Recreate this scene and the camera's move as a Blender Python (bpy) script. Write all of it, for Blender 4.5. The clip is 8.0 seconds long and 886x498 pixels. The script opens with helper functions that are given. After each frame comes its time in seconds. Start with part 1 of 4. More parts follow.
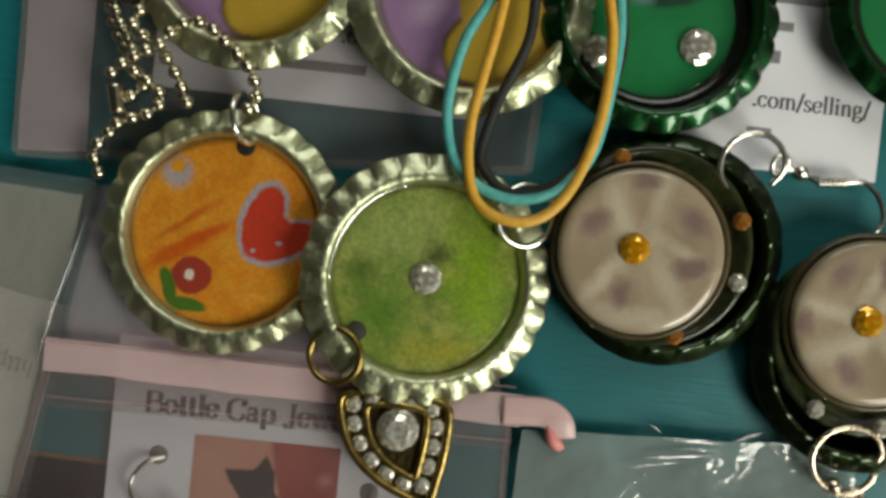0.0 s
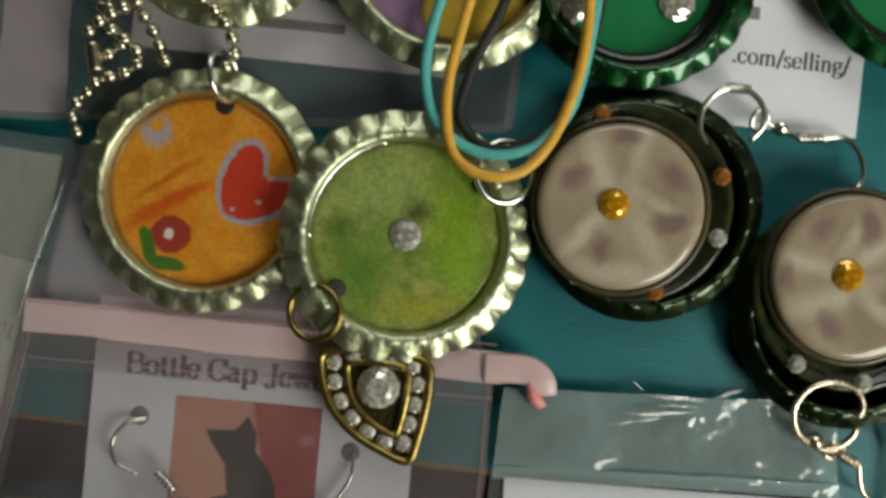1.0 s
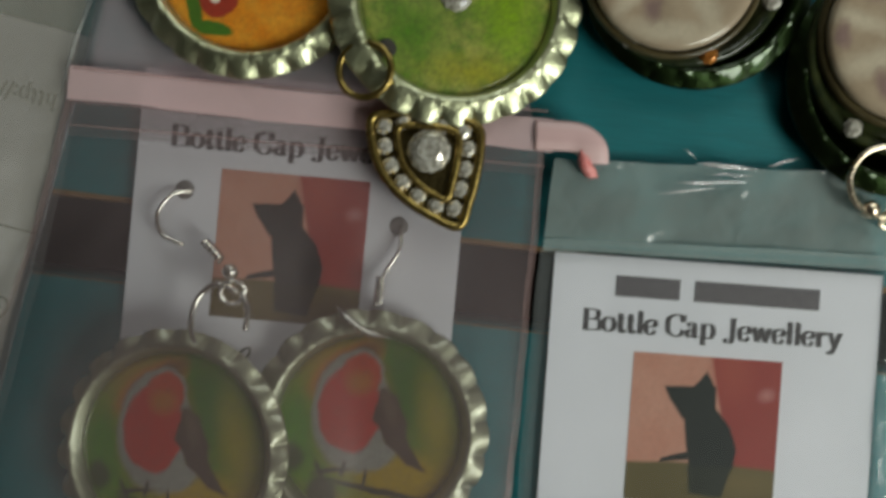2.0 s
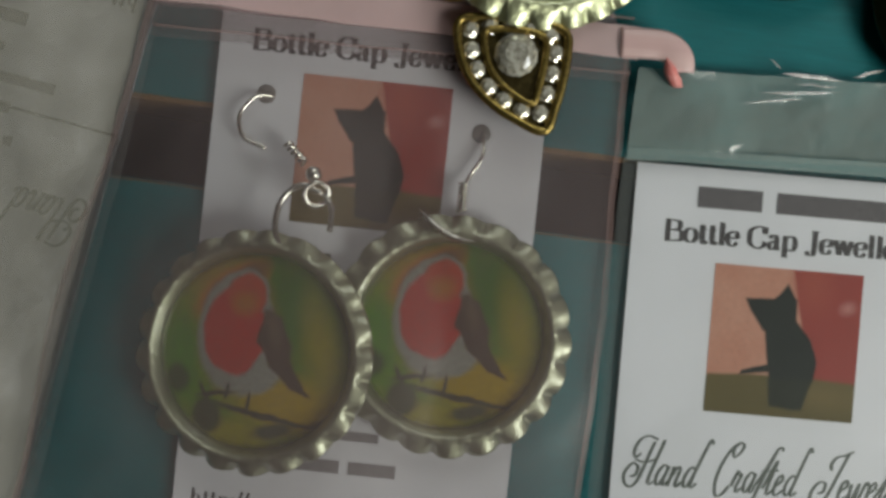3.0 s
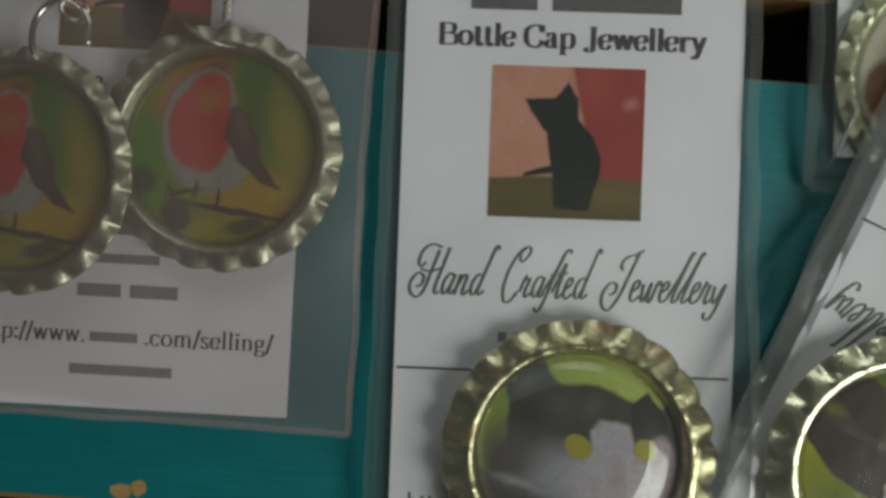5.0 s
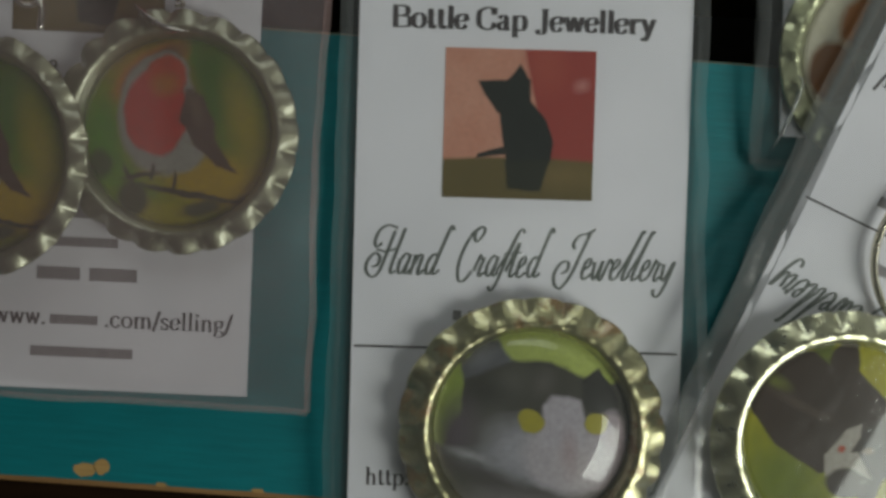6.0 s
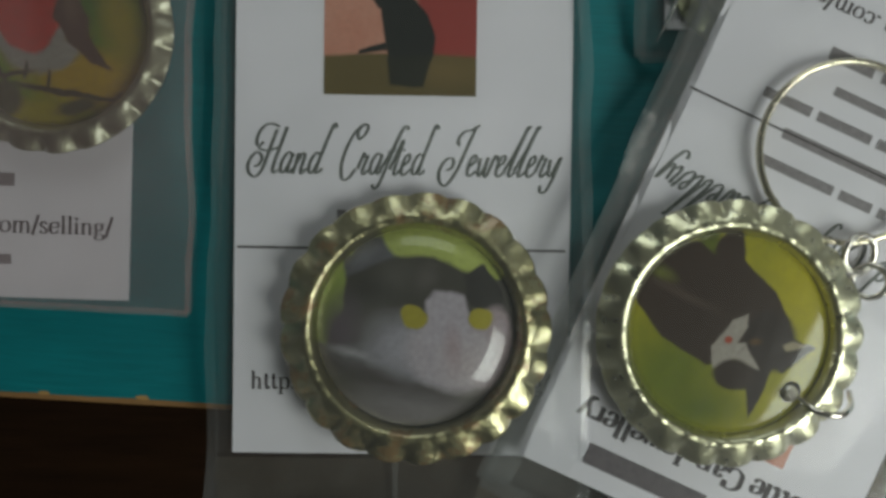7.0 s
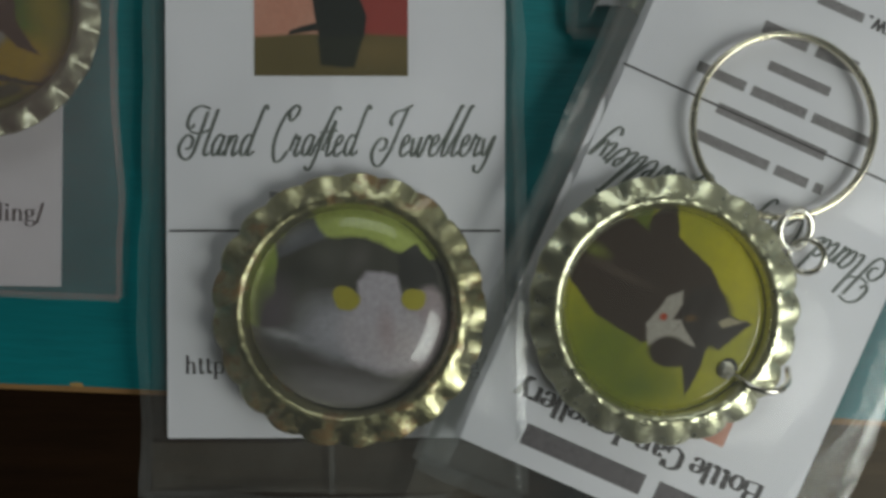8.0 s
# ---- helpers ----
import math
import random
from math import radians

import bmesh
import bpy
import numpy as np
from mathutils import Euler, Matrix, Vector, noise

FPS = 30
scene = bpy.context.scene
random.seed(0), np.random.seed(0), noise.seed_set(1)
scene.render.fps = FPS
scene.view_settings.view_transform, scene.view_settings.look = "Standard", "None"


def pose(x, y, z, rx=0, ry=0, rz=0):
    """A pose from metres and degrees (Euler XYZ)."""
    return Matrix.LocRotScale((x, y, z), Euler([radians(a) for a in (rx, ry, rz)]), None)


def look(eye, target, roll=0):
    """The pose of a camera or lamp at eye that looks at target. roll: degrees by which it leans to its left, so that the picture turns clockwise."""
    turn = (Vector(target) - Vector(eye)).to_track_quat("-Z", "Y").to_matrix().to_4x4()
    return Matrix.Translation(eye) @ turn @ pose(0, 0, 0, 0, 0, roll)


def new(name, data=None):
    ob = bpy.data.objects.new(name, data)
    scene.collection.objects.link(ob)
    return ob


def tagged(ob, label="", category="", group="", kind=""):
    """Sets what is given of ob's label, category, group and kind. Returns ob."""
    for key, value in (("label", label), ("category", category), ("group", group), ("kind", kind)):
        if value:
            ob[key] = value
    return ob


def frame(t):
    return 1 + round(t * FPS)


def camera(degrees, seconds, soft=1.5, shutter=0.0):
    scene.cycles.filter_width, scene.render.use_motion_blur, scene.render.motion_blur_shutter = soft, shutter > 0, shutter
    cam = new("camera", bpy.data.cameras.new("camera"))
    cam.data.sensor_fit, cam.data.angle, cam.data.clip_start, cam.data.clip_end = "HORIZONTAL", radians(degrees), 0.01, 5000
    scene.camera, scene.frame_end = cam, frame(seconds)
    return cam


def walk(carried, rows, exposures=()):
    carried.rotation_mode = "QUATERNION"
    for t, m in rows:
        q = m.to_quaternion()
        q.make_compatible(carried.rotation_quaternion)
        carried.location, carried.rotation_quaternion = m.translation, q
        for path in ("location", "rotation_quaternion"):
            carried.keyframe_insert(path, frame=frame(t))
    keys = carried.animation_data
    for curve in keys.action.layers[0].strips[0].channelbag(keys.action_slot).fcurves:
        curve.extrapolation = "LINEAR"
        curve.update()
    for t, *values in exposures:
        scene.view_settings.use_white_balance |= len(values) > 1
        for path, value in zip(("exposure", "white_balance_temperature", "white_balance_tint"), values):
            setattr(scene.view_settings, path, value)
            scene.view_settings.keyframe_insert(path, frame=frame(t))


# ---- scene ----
# A table top photographed from about 12 cm above. Things are laid out in millimetres (MM).
MM = 0.001
cam = camera(55.0, 8.0, soft=3.3, shutter=0.3)
PATH = [
    (0.0, pose(-0.04976, 0.09230, 0.12180, -0.26, -0.03, 4.72)),
    (0.5, pose(-0.04883, 0.09282, 0.12222, -0.20, -0.13, 4.52)),
    (0.8, pose(-0.04849, 0.08973, 0.12188, -0.26, -0.08, 4.42)),
    (1.0, pose(-0.04659, 0.08677, 0.12166, -0.31, -0.05, 4.34)),
    (1.3, pose(-0.04267, 0.08373, 0.12138, -0.04, -0.14, 4.21)),
    (1.5, pose(-0.04128, 0.07793, 0.12119, 0.14, -0.20, 4.22)),
    (1.8, pose(-0.04650, 0.06153, 0.12048, 0.09, -0.13, 4.09)),
    (2.0, pose(-0.05113, 0.05361, 0.12001, 0.05, -0.09, 4.19)),
    (2.2, pose(-0.05497, 0.04942, 0.11993, -0.07, -0.17, 4.11)),
    (3.3, pose(-0.06259, 0.03879, 0.11908, 0.17, -0.51, 5.13)),
    (3.5, pose(-0.06068, 0.04083, 0.11939, -0.02, -0.33, 4.83)),
    (3.8, pose(-0.05592, 0.02688, 0.11858, -0.31, -0.22, 4.23)),
    (4.0, pose(-0.05321, 0.02203, 0.11804, -0.51, -0.15, 4.02)),
    (4.3, pose(-0.04360, 0.02115, 0.11794, 0.04, 0.24, 3.67)),
    (4.5, pose(-0.03582, 0.01824, 0.11787, 0.41, 0.50, 2.98)),
    (4.7, pose(-0.02883, 0.01550, 0.11671, 0.41, 1.09, 2.46)),
    (5.8, pose(-0.02561, 0.01927, 0.11912, -1.81, -0.26, 1.78)),
    (6.0, pose(-0.02367, 0.01722, 0.11919, -1.78, -0.32, 1.63)),
    (6.2, pose(-0.02244, 0.01708, 0.11885, -2.01, -0.42, 1.62)),
    (6.5, pose(-0.01855, 0.01344, 0.11834, -2.36, -0.57, 1.41)),
    (6.8, pose(-0.01099, 0.00557, 0.11814, -1.69, -0.62, 1.04)),
    (7.0, pose(-0.00806, 0.00241, 0.11801, -1.25, -0.65, 0.81)),
    (7.2, pose(-0.00692, 0.00154, 0.11788, -1.21, -0.67, 0.68)),
    (7.5, pose(-0.00561, 0.00182, 0.11768, -1.16, -0.70, 0.35)),
    (8.0, pose(0.00090, -0.00060, 0.11718, -1.03, -0.67, -0.00)),
]
walk(cam, PATH, exposures=[(0.0, 0.08, 6650, 7), (2.0, -0.06, 6250, 6), (3.4, -0.03, 6330, 7), (4.5, -0.26, 6330, 7), (6.0, -0.43, 6260, 7), (8.0, -0.60, 6180, 7)])

# ---- world and light ----
world = bpy.data.worlds.new("sky")
scene.world = world
world.use_nodes = True
wn = world.node_tree.nodes
sky = wn.new("ShaderNodeTexSky")
sky.sky_type, sky.sun_disc = "NISHITA", False
sky.sun_elevation, sky.sun_rotation = radians(40), radians(120)
world.node_tree.links.new(sky.outputs[0], wn["Background"].inputs[0])
wn["Background"].inputs[1].default_value = 0.12


def window_light(name, at, to, width, height, watts, colour):
    lamp = bpy.data.lights.new(name, "AREA")
    lamp.shape, lamp.size, lamp.size_y, lamp.energy, lamp.color = "RECTANGLE", width, height, watts, colour
    ob = new(name, lamp)
    ob.matrix_world = look(at, to)
    return ob


window_light("window_daylight", (0.37, -0.19, 0.35), (-0.02, 0.03, 0.0), 0.26, 0.30, 2.55, (0.985, 1.0, 0.885))
window_light("window_daylight", (0.10, 0.88, 0.64), (-0.02, 0.05, 0.0), 0.60, 0.50, 2.8, (0.985, 1.0, 0.885))


# ---- materials ----
class Nodes:
    """A short way to wire a material."""

    def __init__(self, name):
        self.mat = bpy.data.materials.new(name)
        self.mat.use_nodes = True
        self.t = self.mat.node_tree
        self.p = self.t.nodes["Principled BSDF"]
        self.out = self.t.nodes["Material Output"]

    def add(self, kind, **inputs):
        n = self.t.nodes.new("ShaderNode" + kind)
        for k, v in inputs.items():
            self.put(n.inputs[k.replace("_", " ")], v)
        return n

    def put(self, socket, v):
        if isinstance(v, bpy.types.NodeSocket):
            self.t.links.new(v, socket)
        elif isinstance(v, bpy.types.Node):
            self.t.links.new(v.outputs[0], socket)
        elif isinstance(v, (tuple, list)) and len(v) == 3 and socket.type == "RGBA":
            socket.default_value = (*v, 1)
        else:
            socket.default_value = v

    def math(self, op, a, b=0.0, clamp=False):
        n = self.t.nodes.new("ShaderNodeMath")
        n.operation, n.use_clamp = op, clamp
        self.put(n.inputs[0], a), self.put(n.inputs[1], b)
        return n.outputs[0]

    def mix(self, f, a, b):
        n = self.t.nodes.new("ShaderNodeMix")
        n.data_type = "RGBA"
        self.put(n.inputs[0], f), self.put(n.inputs[6], a), self.put(n.inputs[7], b)
        return n.outputs[2]

    def coords(self, scale=(1, 1, 1), random_shift=False):
        """Object coordinates in millimetres."""
        tc = self.t.nodes.new("ShaderNodeTexCoord")
        m = self.t.nodes.new("ShaderNodeMapping")
        m.inputs["Scale"].default_value = [1000 * s for s in scale]
        self.t.links.new(tc.outputs["Object"], m.inputs["Vector"])
        if random_shift:
            oi = self.t.nodes.new("ShaderNodeObjectInfo")
            v = self.t.nodes.new("ShaderNodeVectorMath")
            v.operation = "SCALE"
            v.inputs[0].default_value = (90, 57, 33)
            self.t.links.new(oi.outputs["Random"], v.inputs["Scale"])
            self.t.links.new(v.outputs[0], m.inputs["Location"])
        return m.outputs[0]

    def noise(self, vec, scale, detail=4.0, rough=0.55):
        return self.add("TexNoise", Vector=vec, Scale=scale, Detail=detail, Roughness=rough).outputs[0]

    def ramp(self, f, lo, hi):
        n = self.add("MapRange", Value=f)
        n.inputs["From Min"].default_value, n.inputs["From Max"].default_value = lo, hi
        return n.outputs[0]

    def bump(self, height, dist, strength=1.0):
        self.put(self.p.inputs["Normal"], self.add("Bump", Height=height, Distance=dist * MM, Strength=strength).outputs[0])

    def set(self, **kw):
        for k, v in kw.items():
            self.put(self.p.inputs[k.replace("_", " ")], v)
        return self.mat


def metal(name, colour, dark, rough, bumpy=0.15, scale=0.6, stain=0.5, rust=None, lacquer=0.0):
    n = Nodes(name)
    c = n.coords(random_shift=True)
    f = n.ramp(n.noise(c, scale), 0.35, 0.7)
    col = n.mix(n.math("MULTIPLY", f, stain), colour, dark)
    if rust:
        spots = n.ramp(n.noise(c, 0.22, 5.0, 0.7), 0.51, 0.60)
        col = n.mix(n.math("MULTIPLY", spots, 0.8), col, rust)
        n.set(Metallic=n.math("SUBTRACT", 1.0, n.math("MULTIPLY", spots, 0.6)))
    else:
        n.set(Metallic=1.0)
    n.bump(n.noise(c, 1.1, 3.0), bumpy)
    n.set(Coat_Weight=lacquer, Coat_Roughness=0.1)
    return n.set(Base_Color=col, Roughness=n.math("ADD", rough, n.math("MULTIPLY", f, 0.12)))


def plain(name, colour, other, scale, rough, bumpy=0.02, coat=0.0, stretch=(1, 1, 1), contrast=(0.35, 0.65)):
    n = Nodes(name)
    c = n.coords(stretch, random_shift=True)
    f = n.ramp(n.noise(c, scale, 6.0), *contrast)
    n.bump(n.noise(c, scale * 4, 3.0), bumpy)
    n.set(Coat_Weight=coat, Coat_Roughness=0.06)
    return n.set(Base_Color=n.mix(f, colour, other), Roughness=rough)


def teal_paint():
    n = Nodes("teal_brushed_paint")
    c = n.coords((0.12, 1.6, 1))
    wide = n.coords((0.05, 0.05, 1))
    streak = n.ramp(n.noise(c, 0.9, 6.0, 0.65), 0.3, 0.7)
    patch = n.ramp(n.noise(wide, 0.9, 3.0), 0.35, 0.65)
    col = n.mix(streak, (0.005, 0.125, 0.142), (0.008, 0.175, 0.194))
    col = n.mix(n.math("MULTIPLY", patch, 0.35), col, (0.007, 0.110, 0.125))
    n.bump(n.noise(c, 1.3, 5.0, 0.7), 0.09)
    return n.set(Base_Color=col, Roughness=0.42)


def wood(name, a, b, rough=0.6, spec=0.4):
    n = Nodes(name)
    c = n.coords((0.04, 0.5, 0.5))
    g = n.ramp(n.noise(c, 0.6, 8.0, 0.65), 0.3, 0.7)
    n.bump(g, 0.15)
    n.set(Specular_IOR_Level=spec)
    return n.set(Base_Color=n.mix(g, a, b), Roughness=rough)


def film(name, gloss, haze, tint=(0.985, 0.99, 0.99), crease=0.25, scale=0.16, milk=(0.75, 0.78, 0.78)):
    """Clear wrapping: mostly see-through, a little milky, glossy where it creases."""
    n = Nodes(name)
    c = n.coords(random_shift=True)
    h = n.noise(c, scale, 4.0, 0.6)
    b = n.add("Bump", Height=h, Distance=crease * 4 * MM, Strength=1.0).outputs[0]
    glossy = n.add("BsdfGlossy", Color=(1, 1, 1), Roughness=0.12, Normal=b)
    diffuse = n.add("BsdfDiffuse", Color=milk, Normal=b)
    clear = n.add("BsdfTransparent", Color=tint)
    fr = n.add("Fresnel", IOR=1.45, Normal=b)
    m1 = n.add("MixShader", Fac=haze)
    n.put(m1.inputs[1], clear), n.put(m1.inputs[2], diffuse)
    m2 = n.add("MixShader", Fac=n.math("MULTIPLY", fr.outputs[0], gloss, True))
    n.put(m2.inputs[1], m1), n.put(m2.inputs[2], glossy)
    n.t.links.new(m2.outputs[0], n.out.inputs["Surface"])
    return n.mat


def organza(name, colour, cover):
    """Sheer woven cloth: fine crossing threads with gaps."""
    n = Nodes(name)
    c = n.coords()
    sep = n.add("SeparateXYZ", Vector=c)
    wob = n.noise(c, 0.12, 2.0)
    wx = n.math("ADD", n.math("MULTIPLY", sep.outputs[0], 20.5), n.math("MULTIPLY", wob, 9.0))
    wy = n.math("ADD", n.math("MULTIPLY", sep.outputs[1], 18.5), n.math("MULTIPLY", wob, 7.0))
    tx = n.math("ADD", n.math("MULTIPLY", n.math("SINE", wx), 0.5), 0.5)
    ty = n.math("ADD", n.math("MULTIPLY", n.math("SINE", wy), 0.5), 0.5)
    weave = n.math("MAXIMUM", tx, ty)
    f = n.math("ADD", n.math("MULTIPLY", weave, cover * 0.75), cover * 0.40)
    f = n.math("MULTIPLY", f, n.math("ADD", 0.85, n.math("MULTIPLY", n.noise(c, 0.07, 3.0), 0.3)), True)
    d = n.add("BsdfDiffuse", Color=colour)
    tl = n.add("BsdfTranslucent", Color=colour)
    gl = n.add("BsdfGlossy", Color=(1, 0.95, 0.95), Roughness=0.35)
    cl = n.add("BsdfTransparent", Color=(1, 1, 1))
    a = n.add("MixShader", Fac=0.35)
    n.put(a.inputs[1], d), n.put(a.inputs[2], tl)
    b = n.add("MixShader", Fac=0.02)
    n.put(b.inputs[1], a), n.put(b.inputs[2], gl)
    m = n.add("MixShader", Fac=f)
    n.put(m.inputs[1], cl), n.put(m.inputs[2], b)
    n.t.links.new(m.outputs[0], n.out.inputs["Surface"])
    return n.mat


def patch_cover(n, vec, corners, blur):
    """1 inside a convex patch, 0 outside: the farthest of its edges' distances."""
    pts = [Vector([float(q) for q in c.split(",")]) for c in corners.split()]
    area = sum(a.x * b.y - b.x * a.y for a, b in zip(pts, pts[1:] + pts[:1]))
    far = None
    for a, b in zip(pts, pts[1:] + pts[:1]):
        d = (b - a).normalized()
        out = Vector((d.y, -d.x)) * (1 if area > 0 else -1)
        dot = n.t.nodes.new("ShaderNodeVectorMath")
        dot.operation = "DOT_PRODUCT"
        n.put(dot.inputs[0], vec)
        dot.inputs[1].default_value = (out.x, out.y, 0)
        dist = n.math("SUBTRACT", dot.outputs["Value"], out.dot(a))
        far = dist if far is None else n.math("MAXIMUM", far, dist)
    return n.ramp(far, blur, -blur)


def art(name, base, other, shapes, mottle=0.12, wobble=0.5, coat=1.0, rough=0.35, grain=0.12, contrast=(0.35, 0.65)):
    """A printed picture: soft-edged ovals (x, y, rx, ry, turn, colour, softness) and convex patches ("x,y x,y ...", colour, blur), in mm, painted one over another."""
    n = Nodes(name)
    c = n.coords()
    w = n.t.nodes.new("ShaderNodeVectorMath")
    w.operation = "MULTIPLY_ADD"
    nz = n.add("TexNoise", Vector=c, Scale=0.45, Detail=4.0)
    n.put(w.inputs[0], nz.outputs[1])
    w.inputs[1].default_value = (wobble * 2, wobble * 2, 0)
    n.put(w.inputs[2], c)
    sub = n.t.nodes.new("ShaderNodeVectorMath")
    sub.operation = "SUBTRACT"
    n.put(sub.inputs[0], w.outputs[0])
    sub.inputs[1].default_value = (wobble, wobble, 0)
    flat = n.t.nodes.new("ShaderNodeVectorMath")
    flat.operation = "MULTIPLY"
    n.put(flat.inputs[0], sub.outputs[0])
    flat.inputs[1].default_value = (1, 1, 0)
    col = n.mix(n.ramp(n.noise(c, mottle, 5.0, 0.65), *contrast), base, other)
    for row in shapes:
        if len(row) == 3:
            col = n.mix(patch_cover(n, flat.outputs[0], row[0], row[2]), col, row[1])
            continue
        x, y, rx, ry, turn, colour, soft = row
        m = n.t.nodes.new("ShaderNodeMapping")
        m.vector_type = "TEXTURE"
        m.inputs["Location"].default_value = (x, y, 0)
        m.inputs["Rotation"].default_value = (0, 0, radians(turn))
        m.inputs["Scale"].default_value = (rx, ry, 1)
        n.put(m.inputs["Vector"], flat.outputs[0])
        ln = n.t.nodes.new("ShaderNodeVectorMath")
        ln.operation = "LENGTH"
        n.put(ln.inputs[0], m.outputs[0])
        f = n.ramp(ln.outputs["Value"], 1 + soft, 1 - soft)
        col = n.mix(f, col, colour)
    fine = n.ramp(n.noise(c, 1.6, 4.0), 0.3, 0.7)
    col = n.mix(n.math("MULTIPLY", fine, grain), col, (0.05, 0.04, 0.03))
    n.bump(n.noise(c, 0.25, 3.0), 0.12)
    n.set(Coat_Weight=coat, Coat_Roughness=0.05, Specular_IOR_Level=0.2)
    return n.set(Base_Color=col, Roughness=rough)


TEAL = teal_paint()
BARE_WOOD = wood("bare_worn_wood", (0.16, 0.080, 0.028), (0.29, 0.165, 0.06))
CHIP_WOOD = wood("chipped_yellow_wood", (0.24, 0.14, 0.045), (0.42, 0.27, 0.10))
# brown wood darkened in its colour for the shade below the table edge
SHADED_WOOD = wood("shaded_brown_wood", (0.010, 0.005, 0.002), (0.022, 0.010, 0.004), 0.8, 0.08)
LIGHT_WOOD = wood("light_brown_wood", (0.045, 0.029, 0.011), (0.075, 0.048, 0.020))
GOLD_CAP = metal("pale_gold_lacquered_tin", (0.60, 0.615, 0.40), (0.42, 0.43, 0.25), 0.38, bumpy=0.16, lacquer=1.0)
BRASSY_CAP = metal("brassy_gold_tin", (0.78, 0.77, 0.54), (0.62, 0.59, 0.35), 0.26, bumpy=0.1, lacquer=1.0)
RUSTY_CAP = metal("gold_tin_with_rust_spots", (0.56, 0.53, 0.30), (0.36, 0.32, 0.15), 0.28, bumpy=0.16, lacquer=1.0, rust=(0.22, 0.10, 0.022))
SILVER_CAP = metal("silver_gold_tin", (0.48, 0.48, 0.35), (0.34, 0.345, 0.23), 0.42, bumpy=0.1, lacquer=1.0)
GREEN_CAP = metal("green_enamelled_tin", (0.010, 0.070, 0.018), (0.006, 0.040, 0.011), 0.38, bumpy=0.08, lacquer=1.0)
DARK_GREEN_CAP = metal("dark_green_enamelled_tin", (0.024, 0.042, 0.013), (0.014, 0.024, 0.008), 0.3, bumpy=0.08, lacquer=0.8)
SILVER = metal("silver_wire", (0.86, 0.83, 0.76), (0.62, 0.57, 0.47), 0.16, bumpy=0.03)
RING_GOLD = metal("pale_gold_plated_ring", (0.82, 0.77, 0.60), (0.60, 0.54, 0.38), 0.18, bumpy=0.03)
ROSE_WIRE = metal("worn_gilt_wire", (0.80, 0.68, 0.52), (0.55, 0.43, 0.30), 0.2, bumpy=0.03)
BRASS = metal("antique_brass", (0.46, 0.33, 0.10), (0.12, 0.085, 0.03), 0.3, bumpy=0.06, scale=1.2, stain=0.8)
CHAIN = metal("tarnished_ball_chain", (0.70, 0.64, 0.48), (0.36, 0.30, 0.19), 0.2, bumpy=0.02, scale=0.8)
BLACK_GLOSS = plain("black_lacquer", (0.006, 0.007, 0.005), (0.014, 0.014, 0.009), 0.5, 0.16, 0.03)
OLIVE_GLOSS = plain("dark_olive_lacquer", (0.014, 0.020, 0.008), (0.034, 0.040, 0.014), 0.4, 0.18, 0.05)
HOLE_SHADE = plain("punched_hole_shade", (0.012, 0.010, 0.008), (0.03, 0.024, 0.016), 0.8, 0.6)
OLIVE_RIM = plain("olive_brown_lacquer", (0.065, 0.050, 0.022), (0.095, 0.075, 0.035), 0.4, 0.22, 0.03)
PAPER = plain("white_card", (0.85, 0.83, 0.89), (0.80, 0.785, 0.84), 0.08, 0.6, 0.02)
NAME_INK = plain("dark_grey_print", (0.10, 0.085, 0.095), (0.15, 0.13, 0.14), 2.0, 0.55, 0.005)
BAR_INK = plain("grey_print", (0.20, 0.18, 0.19), (0.27, 0.25, 0.26), 2.0, 0.55, 0.005)
INK = plain("dark_ink", (0.045, 0.038, 0.042), (0.08, 0.065, 0.07), 2.0, 0.55, 0.005)
SCRIPT_INK = plain("grey_green_ink", (0.085, 0.095, 0.085), (0.14, 0.15, 0.135), 2.0, 0.55, 0.005)
PINK_RIBBON = plain("pink_satin", (0.60, 0.39, 0.39), (0.68, 0.47, 0.46), 0.2, 0.4, 0.05, stretch=(0.1, 2, 1))
RED_THREAD = plain("red_frayed_satin", (0.62, 0.14, 0.13), (0.75, 0.30, 0.28), 0.8, 0.5, 0.05)
TEAL_CORD = plain("turquoise_waxed_cord", (0.09, 0.42, 0.40), (0.13, 0.52, 0.49), 0.9, 0.5, 0.06)
YELLOW_CORD = plain("amber_waxed_cord", (0.72, 0.35, 0.03), (0.82, 0.46, 0.06), 0.9, 0.45, 0.06)
BLACK_CORD = plain("black_waxed_cord", (0.012, 0.011, 0.010), (0.022, 0.019, 0.017), 0.9, 0.62, 0.06)
CELLO = film("clear_cellophane", 0.3, 0.04, crease=0.12, scale=0.07)
CELLO_HAZY = film("folded_cellophane", 0.9, 0.30, crease=0.3, scale=0.06, milk=(0.86, 0.80, 0.70))
CELLO_FLAP = film("crumpled_cellophane_flap", 1.8, 0.27, crease=0.35, scale=0.07, milk=(0.68, 0.80, 0.77))
CELLO_EDGE = film("cellophane_seam", 1.3, 0.08, crease=0.15, scale=0.15)
CELLO_END = film("clear_bag_end", 1.4, 0.06, crease=0.3, scale=0.08, milk=(0.74, 0.67, 0.54))
CELLO_MARGIN = film("milky_cellophane_margin", 1.2, 0.13, crease=0.2, scale=0.1)
# milky white film: the reflection along a crease is put into its colour
CREASE_GLINT = film("white_crease_glint_film", 7.0, 0.45, crease=0.2, scale=0.5)
ORGANZA = organza("pale_pink_organza", (0.30, 0.235, 0.24), 0.39)
ORGANZA_BACK = organza("thin_back_organza", (0.36, 0.30, 0.30), 0.07)
ORGANZA_SEAM = organza("pink_organza_seam", (0.60, 0.40, 0.38), 0.3)
